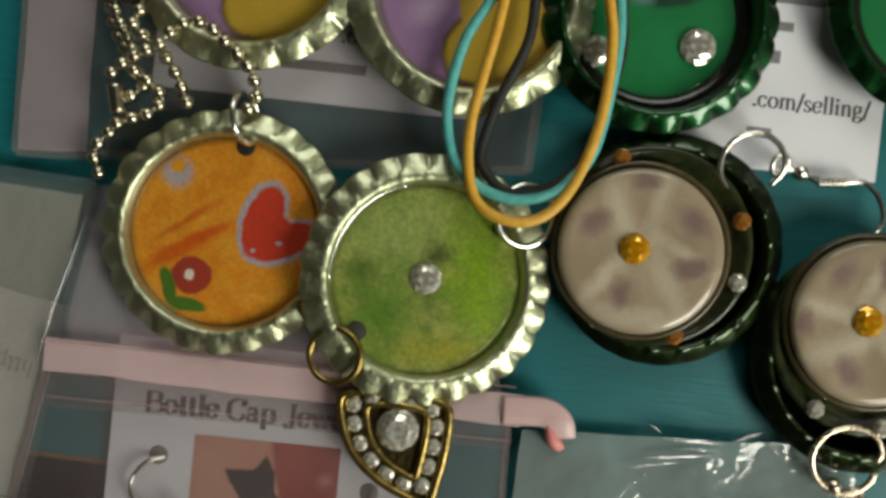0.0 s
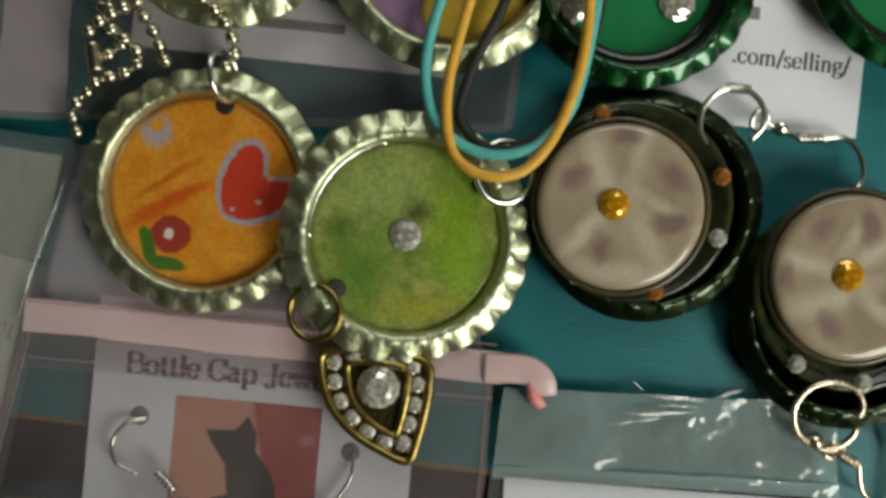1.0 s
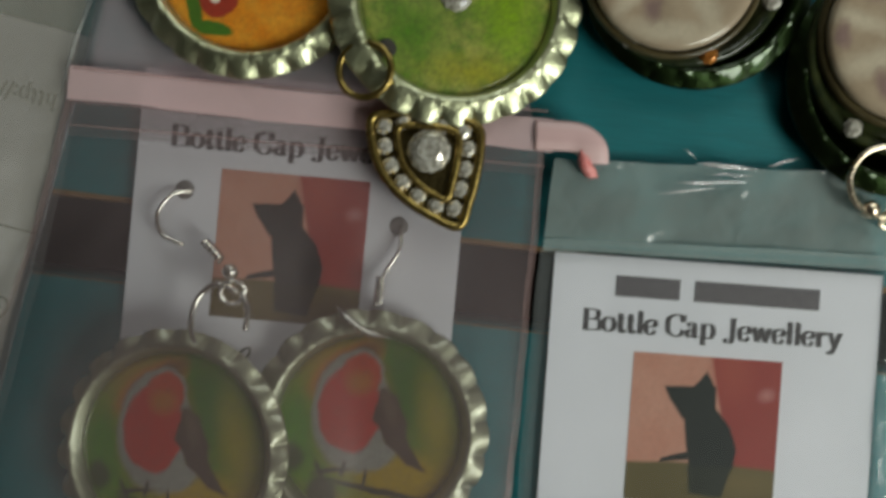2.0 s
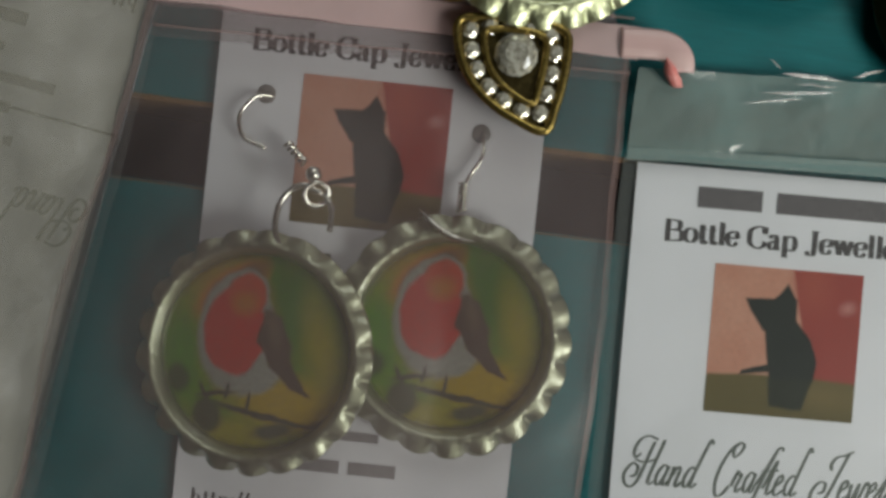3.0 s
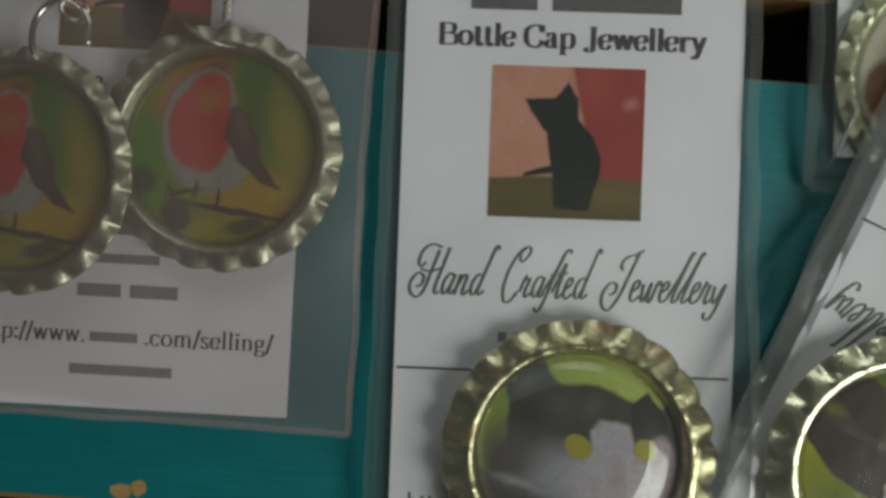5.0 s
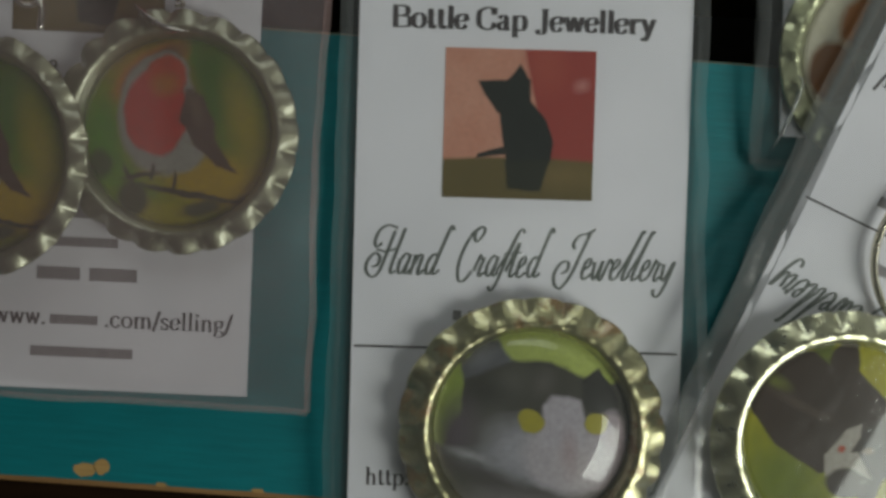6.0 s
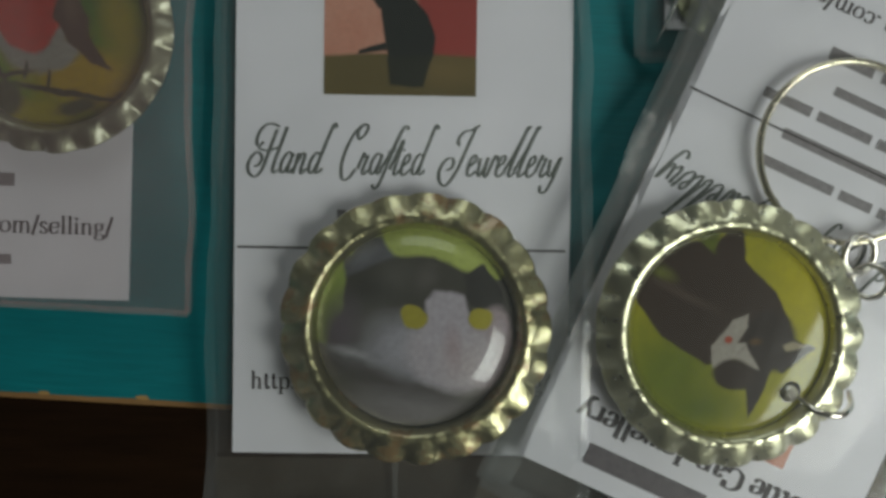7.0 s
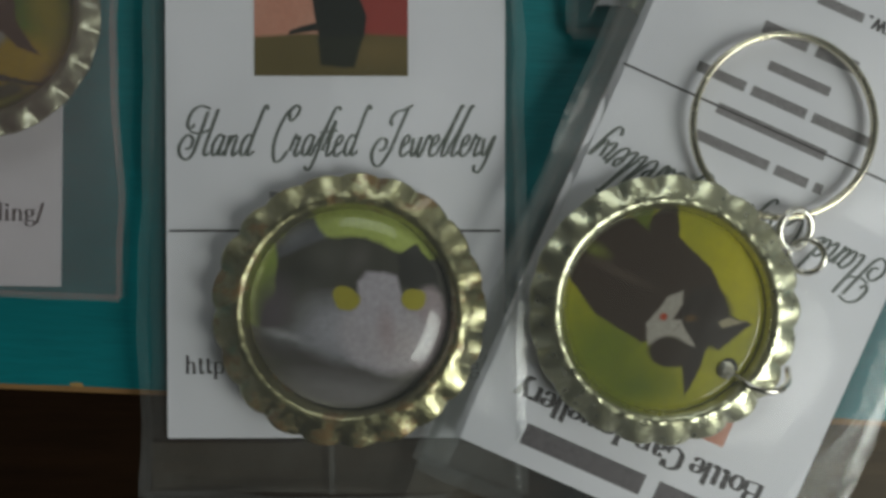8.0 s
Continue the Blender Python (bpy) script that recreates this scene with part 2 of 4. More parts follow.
ORGANZA_FOLDED = organza("gathered_pink_organza", (0.68, 0.54, 0.57), 0.6)
RIBBON = organza("pink_sheer_ribbon", (0.90, 0.65, 0.655), 0.86)
WALL = plain("brown_grey_wall_paint", (0.40, 0.385, 0.35), (0.36, 0.345, 0.315), 0.004, 0.8)
FLOOR = wood("floor_wood", (0.16, 0.09, 0.045), (0.24, 0.14, 0.07))


def crystal(name, colour, clear):
    n = Nodes(name)
    c = n.coords()
    f = n.ramp(n.noise(c, 1.1, 2.0), 0.4, 0.6)
    n.set(Metallic=0.5, Coat_Weight=1.0, Coat_Roughness=0.02)
    return n.set(Base_Color=n.mix(f, colour, clear), Roughness=0.08)


# mauve ovals paint the shade in the button's petal hollows; milk streaks are shell
PETAL_SHADE, MILK = (0.24, 0.16, 0.14), (0.53, 0.45, 0.335)
PEARL = art("pearly_shell", (0.33, 0.25, 0.17), (0.40, 0.31, 0.215),
    [(-3, 4, 1.5, 6.5, 20, MILK, 0.7), (4, -4, 1.3, 6, 25, MILK, 0.7), (2, 7, 1.1, 4.5, -15, MILK, 0.7), (-5, -4, 1.1, 5, -40, MILK, 0.7), (6, 0, 0.9, 4, 60, MILK, 0.7), (0, -9, 6, 1.2, 0, MILK, 0.8),
     (-6.6, 3.5, 2.0, 1.3, 40, PETAL_SHADE, 0.5), (6.6, 4.6, 2.0, 1.5, -35, PETAL_SHADE, 0.5), (7.0, -1.8, 2.4, 1.3, 10, PETAL_SHADE, 0.5), (-2.7, -6.0, 1.2, 1.8, 0, PETAL_SHADE, 0.5), (0, 9.4, 1.7, 1.1, 0, PETAL_SHADE, 0.5)],
    mottle=0.1, wobble=0.9, coat=0.7, rough=0.3)
AMBER = crystal("amber_foiled_crystal", (0.80, 0.30, 0.0), (0.95, 0.52, 0.03))
CLEAR_GEM = crystal("clear_foiled_crystal", (0.46, 0.42, 0.35), (0.90, 0.86, 0.76))
RUST_GEM = crystal("rust_foiled_crystal", (0.38, 0.12, 0.02), (0.60, 0.25, 0.05))


# ---- building helpers ----
def mesh_of(name, verts, faces, mat, smooth=True):
    me = bpy.data.meshes.new(name)
    me.from_pydata([tuple(c * MM for c in v) for v in verts], [], faces)
    me.materials.append(mat)
    if smooth:
        me.shade_smooth()
    me.update()
    return me


def part(name, data, parent, label="", m=None):
    """Links a mesh as one part under a thing or under a part; m places it (mm)."""
    ob = new(name, data)
    ob.parent = parent
    if m is not None:
        ob.matrix_basis = m
    return tagged(ob, label)


def at(x, y, z, rx=0, ry=0, rz=0):
    return pose(x * MM, y * MM, z * MM, rx, ry, rz)


def thing(name, m, label, category, group=""):
    ob = new(name)
    ob.empty_display_size = 0.005
    ob.matrix_basis = m
    return tagged(ob, label, category, group)


def grid_faces(rows, cols, wrap):
    out = []
    for i in range(rows - 1):
        for j in range(cols if wrap else cols - 1):
            k = (j + 1) % cols
            out.append((i * cols + j, i * cols + k, (i + 1) * cols + k, (i + 1) * cols + j))
    return out


def lathe(name, profile, mat, segs=64, shift=None, smooth=True, close=True):
    """Turns (r, z) rows, from the top centre outwards and round to the bottom, about z; shift(r, z, a, i) may move a point."""
    verts = []
    for i, (r, z) in enumerate(profile):
        for j in range(segs):
            a = 2 * math.pi * j / segs
            rr, zz = shift(r, z, a, i) if shift else (r, z)
            verts.append((rr * math.cos(a), rr * math.sin(a), zz))
    faces = [f[::-1] for f in grid_faces(len(profile), segs, True)]
    if close:
        faces.append(tuple(range(segs)))
        faces.append(tuple(range((len(profile) - 1) * segs, len(profile) * segs))[::-1])
    return mesh_of(name, verts, faces, mat, smooth)


def smooth_line(pts, step, closed=False):
    """Catmull-Rom through the points, resampled at about even steps."""
    p = [Vector(q if len(q) == 3 else (*q, 0)) for q in pts]
    ext = [p[-1], *p, p[0], p[1]] if closed else [2 * p[0] - p[1], *p, 2 * p[-1] - p[-2]]
    dense = []
    for a, b, c, d in zip(ext, ext[1:], ext[2:], ext[3:]):
        for k in range(24):
            t = k / 24
            dense.append(0.5 * (2 * b + (c - a) * t + (2 * a - 5 * b + 4 * c - d) * t * t + (3 * b - a - 3 * c + d) * t**3))
    dense.append(ext[-2].copy())
    total = sum((b - a).length for a, b in zip(dense, dense[1:]))
    n = max(3, round(total / step))
    out, gone, k = [], 0.0, 0
    for i in range(n + (0 if closed else 1)):
        want = total * i / n
        while k < len(dense) - 2 and gone + (dense[k + 1] - dense[k]).length < want:
            gone += (dense[k + 1] - dense[k]).length
            k += 1
        seg = (dense[k + 1] - dense[k]).length or 1
        out.append(dense[k].lerp(dense[k + 1], min(1, (want - gone) / seg)))
    return out


def tube(name, pts, radius, mat, closed=False, step=0.5, sides=10, flat=1.0, taper=False):
    """A round wire or cord along the points; flat squeezes it upright."""
    line = smooth_line(pts, step, closed)
    n = len(line)
    verts = []
    for i, q in enumerate(line):
        ahead = (line[(i + 1) % n] - line[i - 1]) if closed else (line[min(i + 1, n - 1)] - line[max(i - 1, 0)])
        ahead.normalize()
        side = ahead.cross(Vector((0, 0, 1)))
        side = side.normalized() if side.length > 1e-3 else Vector((1, 0, 0))
        up = side.cross(ahead)
        r = radius
        if taper:
            r *= max(0.15, min(1, 4 * min(i, n - 1 - i) / n))
        for j in range(sides):
            a = 2 * math.pi * j / sides
            verts.append(q + side * (r * math.cos(a)) + up * (r * flat * math.sin(a)))
    faces = [f[::-1] for f in grid_faces(n, sides, True)]
    if closed:
        faces += [((n - 1) * sides + j, j, (j + 1) % sides, (n - 1) * sides + (j + 1) % sides) for j in range(sides)]
    else:
        faces += [tuple(range(sides)), tuple(range((n - 1) * sides, n * sides))[::-1]]
    return mesh_of(name, verts, faces, mat)


def hoop(radius, n=24, start=0, sweep=360):
    return [(radius * math.cos(radians(start + sweep * i / n)), radius * math.sin(radians(start + sweep * i / n)), 0) for i in range(n + (sweep < 360))]


def ring(name, radius, wire, mat, sweep=360, start=0):
    return tube(name, hoop(radius, 24, start, sweep), wire, mat, closed=sweep >= 360, step=radius / 6)


def slab(name, outline, z0, z1, mat, bevel=0.0):
    """A flat piece of the outline's shape from z0 to z1."""
    n = len(outline)
    cx, cy = sum(p[0] for p in outline) / n, sum(p[1] for p in outline) / n
    k = 1 - bevel
    verts = [(x, y, z0) for x, y in outline] + [(x, y, z1 - bevel) for x, y in outline]
    verts += [(cx + (x - cx) * k, cy + (y - cy) * k, z1) for x, y in outline]
    faces = [tuple(range(n))[::-1], tuple(range(2 * n, 3 * n))]
    faces += [f for f in grid_faces(3, n, True)]
    return mesh_of(name, verts, faces, mat, False)


def rect(x0, x1, y0, y1):
    return [(x0, y0), (x1, y0), (x1, y1), (x0, y1)]


def gem(name, r, h, mat, sides=8):
    """A cut stone: a table, two rows of facets and a girdle."""
    rows = [(0.52 * r, h, 0.5), (0.80 * r, 0.66 * h, 0.0), (r, 0.22 * h, 0.5), (r * 0.97, 0, 0.5)]
    verts = [(q * math.cos(2 * math.pi * (j + o) / sides), q * math.sin(2 * math.pi * (j + o) / sides), z) for q, z, o in rows for j in range(sides)]
    faces = [tuple(range(sides))]
    for i in range(2):
        for j in range(sides):
            k = (j + 1) % sides
            a, b, c, d = i * sides + j, i * sides + k, (i + 1) * sides + j, (i + 1) * sides + k
            faces += [(a, c, d), (a, d, b)] if rows[i][2] == 0 else [(a, c, d), (a, d, b)]
    faces += [(2 * sides + j, 3 * sides + j, 3 * sides + (j + 1) % sides, 2 * sides + (j + 1) % sides) for j in range(sides)]
    return mesh_of(name, verts, faces, mat, False)


def sheet(name, corners, mat, z, bumps=(), ripple=0.3, cell=1.6, seed=0, thick=0.0):
    """Cloth or film over four corners (bottom left, bottom right, top right, top left), lying at z and draped over round bumps (x, y, r, height)."""
    a, b, c, d = (Vector((*p, 0)) for p in corners)
    nx, ny = max(4, int((b - a).length / cell)), max(4, int((d - a).length / cell))
    verts = []
    for j in range(ny + 1):
        for i in range(nx + 1):
            u, v = i / nx, j / ny
            p = (a * (1 - u) + b * u) * (1 - v) + (d * (1 - u) + c * u) * v
            h = ripple * (noise.noise((p.x * 0.07 + seed, p.y * 0.05, seed)) + 0.5 * noise.noise((p.x * 0.21, p.y * 0.17 + seed, 3.1 * seed)))
            top = 0.0
            for bx, by, br, bh in bumps:
                q = math.hypot(p.x - bx, p.y - by)
                s = min(1, max(0, 1 - (q - br) / (2.6 * bh + 4)))
                top = max(top, bh * s * s * (3 - 2 * s))
            edge = min(1, 6 * min(u, 1 - u, v, 1 - v) + 0.15)
            ex = 0.5 * noise.noise((p.x * 0.1, p.y * 0.1, 7 + seed)) * (1 if min(u, 1 - u, v, 1 - v) == 0 else 0)
            verts.append((p.x + ex, p.y + ex * 0.6, z + top + max(-0.3, h) * edge))
    return mesh_of(name, verts, grid_faces(ny + 1, nx + 1, False), mat)


# ---- the setting: a room closed round the table ----
def room():
    base, top, t = -750, 1650, 100
    west, east, south, north = -1900, 410, -1700, 940
    solid = (
        ("floor", rect(west - t, east + t, south - t, north + t), base - 40, base, FLOOR, "wooden floor under the table"),
        ("ceiling", rect(west - t, east + t, south - t, north + t), top, top + 60, WALL, "plain ceiling of the room"),
        ("wall_south", rect(west - t, east + t, south - t, south), base, top, WALL, "plain painted room wall"),
        ("wall_west", rect(west - t, west, south, north), base, top, WALL, "plain painted room wall"))
    for name, outline, z0, z1, mat, label in solid:
        tagged(new(name, slab(name, outline, z0, z1, mat)), label, kind="structure")
    # two walls with a window opening each: along, from, to, centre and half of the opening, sill and head
    for name, turn, near, y0, y1, mid, half, sill, head in (("wall_east", 0, east, south, north, -190, 190, 170, 560), ("wall_north", 90, north, -east, -west, -100, 330, 360, 920)):
        bm = bmesh.new()
        for p, q, z0, z1 in ((y0, mid - half, base, top), (mid + half, y1, base, top), (mid - half, mid + half, base, sill), (mid - half, mid + half, head, top)):
            bm.from_mesh(slab(name, rect(near, near + t, p, q), z0, z1, WALL))
        me = bpy.data.meshes.new(name)
        bm.to_mesh(me)
        me.materials.append(WALL)
        tagged(new(name, me), "plain painted wall with a window opening", kind="structure").matrix_basis = pose(0, 0, 0, 0, 0, turn)


room()


def ragged_strip(x0, x1, y0, y1, amp, seed):
    """An outline with uneven long edges."""
    xs = [x0 + (x1 - x0) * i / 260 for i in range(261)]

    def wob(x, k):
        return amp * (noise.noise((x * 0.06, k, seed)) + 0.7 * noise.noise((x * 0.33, k + 5, seed)) + 0.4 * noise.noise((x * 1.1, k + 9, seed)))

    return [(x, y0 + 0.55 + amp + 1.6 * abs(wob(x, 1))) for x in xs] + [(x, y1 - amp - abs(wob(x, 2))) for x in reversed(xs)]


def table():
    top = thing("table", at(0, 0, 0, 0, 0, -2.6), "slatted wooden table top in worn teal paint", "table")
    for y0, y1, seed in ((-24.5, 41.3, 1), (52.6, 118.4, 2), (129.6, 195.4, 3)):
        s = part("slat", slab("slat", rect(-420, 330, y0, y1), -19, -0.12, BARE_WOOD), top, "bare wood edge showing under teal paint")
        part("paint", slab("paint", ragged_strip(-419.9, 329.9, y0, y1, 0.16, seed), -0.2, 0.0, TEAL), s, "brushed teal paint")
        # the painted upright edges
        part("edge_paint", slab("edge_paint", rect(-419, 329, y1 + 0.02, y1 + 0.25), -18, -0.8, TEAL), s)
    # added near-black box: its colour gives the deep shade between and under the slats
    dark = plain("slat_gap_shade", (0.008, 0.007, 0.006), (0.014, 0.012, 0.010), 0.02, 0.8)
    part("backing_board", slab("backing_board", rect(-420, 330, -23, 196), -166, -160, dark), top, "added near-black board for the shade in the slat gaps")
    part("apron", slab("apron", rect(-420, 330, -24.3, -23.05), -166, -19.1, dark), top, "added near-black apron shutting out light below the front slat")
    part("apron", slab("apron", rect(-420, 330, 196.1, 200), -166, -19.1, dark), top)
    chips = (((-71.6, -22.2), (1.9, 1.2)), ((-69.2, -21.6), (1.2, 1.4)), ((-47.0, -23.5), (1.2, 0.4)), ((-60.6, -23.6), (0.9, 0.4)))
    for (x, y), (w, h) in chips:
        ol = []
        for i in range(14):
            a = 2 * math.pi * i / 14
            k = 0.8 + 0.35 * noise.noise((x + math.cos(a) * 1.7, y + math.sin(a) * 1.7, 4.4))
            ol.append((x + w * k * math.cos(a) * (1 if abs(math.cos(a)) > 0.5 else 0.9), y + h * k * math.sin(a)))
        part("paint_chip", slab("paint_chip", ol, -0.05, 0.03, CHIP_WOOD), top, "chip of bare yellow wood")
    for x in (-420, 326):
        part("rail", slab("rail", rect(x, x + 4, -23, 196), -159, -19.05, BARE_WOOD), top)
    return top


table()
board = tagged(new("lower_board", slab("lower_board", rect(-400, 30, -330, -32), -86, -62, SHADED_WOOD, 0.01)), "brown wooden board below the table edge, shade in its colour", "board")
board = tagged(new("lower_board", slab("lower_board", rect(34, 330, -330, -32), -70, -52, LIGHT_WOOD, 0.01)), "light brown wooden board below the table edge", "board")
for x, z in ((-300, -86), (-40, -86), (80, -70), (270, -70)):
    tagged(new("board_leg", slab("board_leg", rect(x, x + 40, -200, -160), -750, z, SHADED_WOOD)), "dark brown wooden leg under a board", "leg")


# ---- lettering and cards ----
SERIF = {
    "B": (64, "-12,0 12,70|-3,70 34,70|~32,70 50,64 50,44 34,37|-12,37 36,37|~36,37 57,31 57,6 32,0|-3,0 36,0"),
    "o": (50, "o25,23,19,23"), "t": (33, "-14,62 14,9|~14,9 17,0 24,1 29,9|-3,46 27,46"), "l": (27, "-14,73 14,0|-4,0 24,0|-5,73 14,73"),
    "e": (45, "-7,25 39,25|~39,25 36,44 22,46 8,37 6,20 12,3 26,0 39,12"), "C": (68, "~59,50 53,67 34,71 12,58 8,35 12,12 34,-1 54,6 61,22|-60,72 60,48"),
    "a": (47, "~8,36 15,45 27,45 31,34|-31,36 31,8|~31,8 34,0 43,4|~31,27 13,22 7,12 12,1 22,2 31,10"),
    "p": (55, "-13,46 13,-22|-4,46 13,46|-3,-22 25,-22|~13,38 26,46 41,43 47,23 41,3 26,0 13,8"), "J": (48, "-31,70 31,14|~31,14 27,-7 11,-9 6,3|-18,70 44,70"),
    "w": (70, "-9,46 21,0|-21,0 34,46|-34,46 48,0|-48,0 61,46|-1,46 17,46|-27,46 42,46|-53,46 68,46"), "r": (41, "-13,46 13,0|-4,0 25,0|-4,46 13,46|~13,28 21,43 31,46 36,38"),
    "y": (51, "-9,46 26,0|-42,46 26,0|~26,0 18,-19 9,-21 5,-14|-1,46 18,46|-34,46 51,46"), "h": (55, "-13,73 13,0|-4,0 22,0|-5,73 13,73|~13,34 24,46 36,44 41,30|-41,30 41,0|-32,0 50,0"),
    "n": (55, "-13,46 13,0|-4,0 22,0|-5,46 13,46|~13,34 24,46 36,44 41,30|-41,30 41,0|-32,0 50,0"), "m": (82, "-13,46 13,0|-4,0 22,0|-5,46 13,46|~13,34 24,46 36,44 40,30|-40,30 40,0|-31,0 49,0|~40,34 51,46 63,44 68,30|-68,30 68,0|-59,0 77,0"),
    "i": (27, "-13,46 13,0|-4,0 23,0|-5,46 13,46|o13,63,3,3"), "g": (48, "o21,31,14,15|~13,17 8,8 14,2 34,0 42,-10 32,-21 12,-20 6,-11 14,-1|-33,42 45,47"),
    "c": (45, "~38,35 30,46 16,44 7,32 7,14 16,2 28,0 39,11"), "s": (39, "~32,37 20,47 8,40 10,29 26,19 32,10 24,0 12,0 5,10"), ":": (25, "o12,5,3,3|o12,40,3,3"), "/": (30, "-3,-10 27,75"), ".": (24, "o12,4,3,3"), " ": (26, "")}
SCRIPT = {
    "H": (54, "~32,64 28,30 24,4 14,-5 0,2 -5,16 4,30 17,25 17,13 7,10|~36,68 16,72 2,64 -1,48 6,39 13,46|~50,68 47,40 44,12 47,1 55,5|~6,36 26,33 50,40"),
    "a": (27, "~21,27 12,31 4,18 7,3 14,3 21,20|~22,30 19,9 22,1 29,8"), "n": (27, "-5,30 4,0|~5,14 12,29 18,27 17,8 20,0 28,8"), "d": (29, "~21,27 12,31 4,18 7,3 14,3 21,20|~37,67 30,73 24,44 19,9 22,1 31,8"),
    "C": (41, "~38,58 41,68 32,73 18,62 8,38 7,12 16,-7 28,-5 37,8|~32,73 23,64 28,51 38,58"), "r": (21, "~0,8 6,32 8,26 16,28|~15,28 11,8 14,0 22,7"),
    "f": (19, "~-2,8 12,36 22,66 30,71 34,66|~22,66 13,30 4,-12 -4,-20 -10,-14|-4,34 26,36"), "t": (18, "~-2,8 11,52 8,10 11,0 20,8|-4,35 20,37"), "e": (21, "~3,12 15,22 12,31 5,24 4,8 10,0 22,8"),
    "J": (47, "~52,74 38,67 24,64 17,52 23,44|~45,72 38,40 30,6 17,-14 3,-8 -3,8 5,24 18,24 20,12 10,8"), "w": (35, "~2,26 5,4 11,2 17,28|~17,28 17,4 23,1 30,30 37,24"), "l": (19, "~-2,8 12,40 22,72 27,70|~22,72 14,40 8,8 11,0 21,8"),
    "y": (29, "~2,26 5,5 11,3 20,28|~22,30 16,-4 8,-22 -2,-20 -4,-12")}


def lettering(name, body, x0, x1, y0, y1, z, mat, parent, font=None, thick=9.5, thin=2.6, slant=0.0):
    """A line of letters drawn with a pen that is broad on upright strokes, fitted between x0 and x1, with capitals (70 units) from y0 to y1 (mm)."""
    verts, faces, pen = [], [], 0.0
    font = font or SERIF
    for ch in body:
        wide, strokes = font[ch]
        for st in filter(None, strokes.split("|")):
            nums = [[float(q) for q in pair.split(",")] for pair in st[1:].split()]
            if st[0] == "o":
                cx, cy, rx, ry = [float(q) for q in st[1:].split(",")]
                line = [Vector((cx + rx * math.cos(a * math.pi / 10), cy + ry * math.sin(a * math.pi / 10), 0)) for a in range(21)]
            elif st[0] == "~":
                line = smooth_line(nums, 4.0)
            else:
                line = [Vector((*q, 0)) for q in nums]
            first = len(verts)
            for i, p in enumerate(line):
                d = (line[min(i + 1, len(line) - 1)] - line[max(i - 1, 0)]).normalized()
                if st[0] == "o":
                    d = (line[(i + 1) % 20] - line[(i - 1) % 20]).normalized()
                hw = (thin + (thick - thin) * abs(d.y) ** 1.5) / 2
                for sgn in (1, -1):
                    q = p + Vector((-d.y, d.x, 0)) * (hw * sgn)
                    verts.append([pen + q.x + slant * q.y, q.y])
            faces += [(first + 2 * i, first + 2 * i + 1, first + 2 * i + 3, first + 2 * i + 2) for i in range(len(line) - 1)]
        pen += wide
    lo, hi = min(v[0] for v in verts), max(v[0] for v in verts)
    kx, ky = (x1 - x0) / (hi - lo), (y1 - y0) / 70
    me = mesh_of(name, [(x0 + (x - lo) * kx, y0 + y * ky, z + 0.002 * (i % 7)) for i, (x, y) in enumerate(verts)], faces, mat, False)
    return part(name, me, parent)


def words(parent, x, y, h, lengths, mat, z):
    """Illegible or private writing: one plain bar a word."""
    for w in lengths:
        part("printed_bar", slab("printed_bar", rect(x, x + w, y - h / 2, y + h / 2), z, z + 0.03, mat), parent)
        x += w + h * 0.7


SHAPE = (0.012, 0.015, 0.013)
CARD_PICTURE = art(
    "printed_card_picture", (0.60, 0.27, 0.19), (0.66, 0.34, 0.25),
    [("0.2,12 2.4,2 4.6,-6 12,-6 12,12", (0.36, 0.055, 0.045), 0.25), (3.5, 8.5, 2.2, 3.4, 10, (0.42, 0.085, 0.06), 0.7), (8.5, 5.5, 0.9, 0.7, 30, (0.55, 0.22, 0.20), 0.9), (0, -11.3, 30, 6.7, 0, (0.14, 0.105, 0.035), 0.04),
     (6, -7, 5, 1.6, 0, (0.20, 0.14, 0.05), 0.8),
     ("-5.8,5.9 -4.8,4 -3,1.5 1.5,2.7 1.4,6.2", SHAPE, 0.18), ("-2.5,5.2 0,8.2 1.4,6.0", SHAPE, 0.18), ("-3,1.9 1.5,3.2 3.8,0.6 4.8,-2.4 4.5,-4.9 -1.9,-5.9 -2.4,-1.3", SHAPE, 0.18),
     ("-1.9,-5.2 4.5,-4.7 3.1,-9.2 -1.4,-8.9", (0.022, 0.024, 0.015), 0.25), ("-5.8,-4.8 -5.6,-4.2 -1.8,-3.0 -1.8,-4.2", SHAPE, 0.15)],
    wobble=0.25, coat=0.15, rough=0.5)


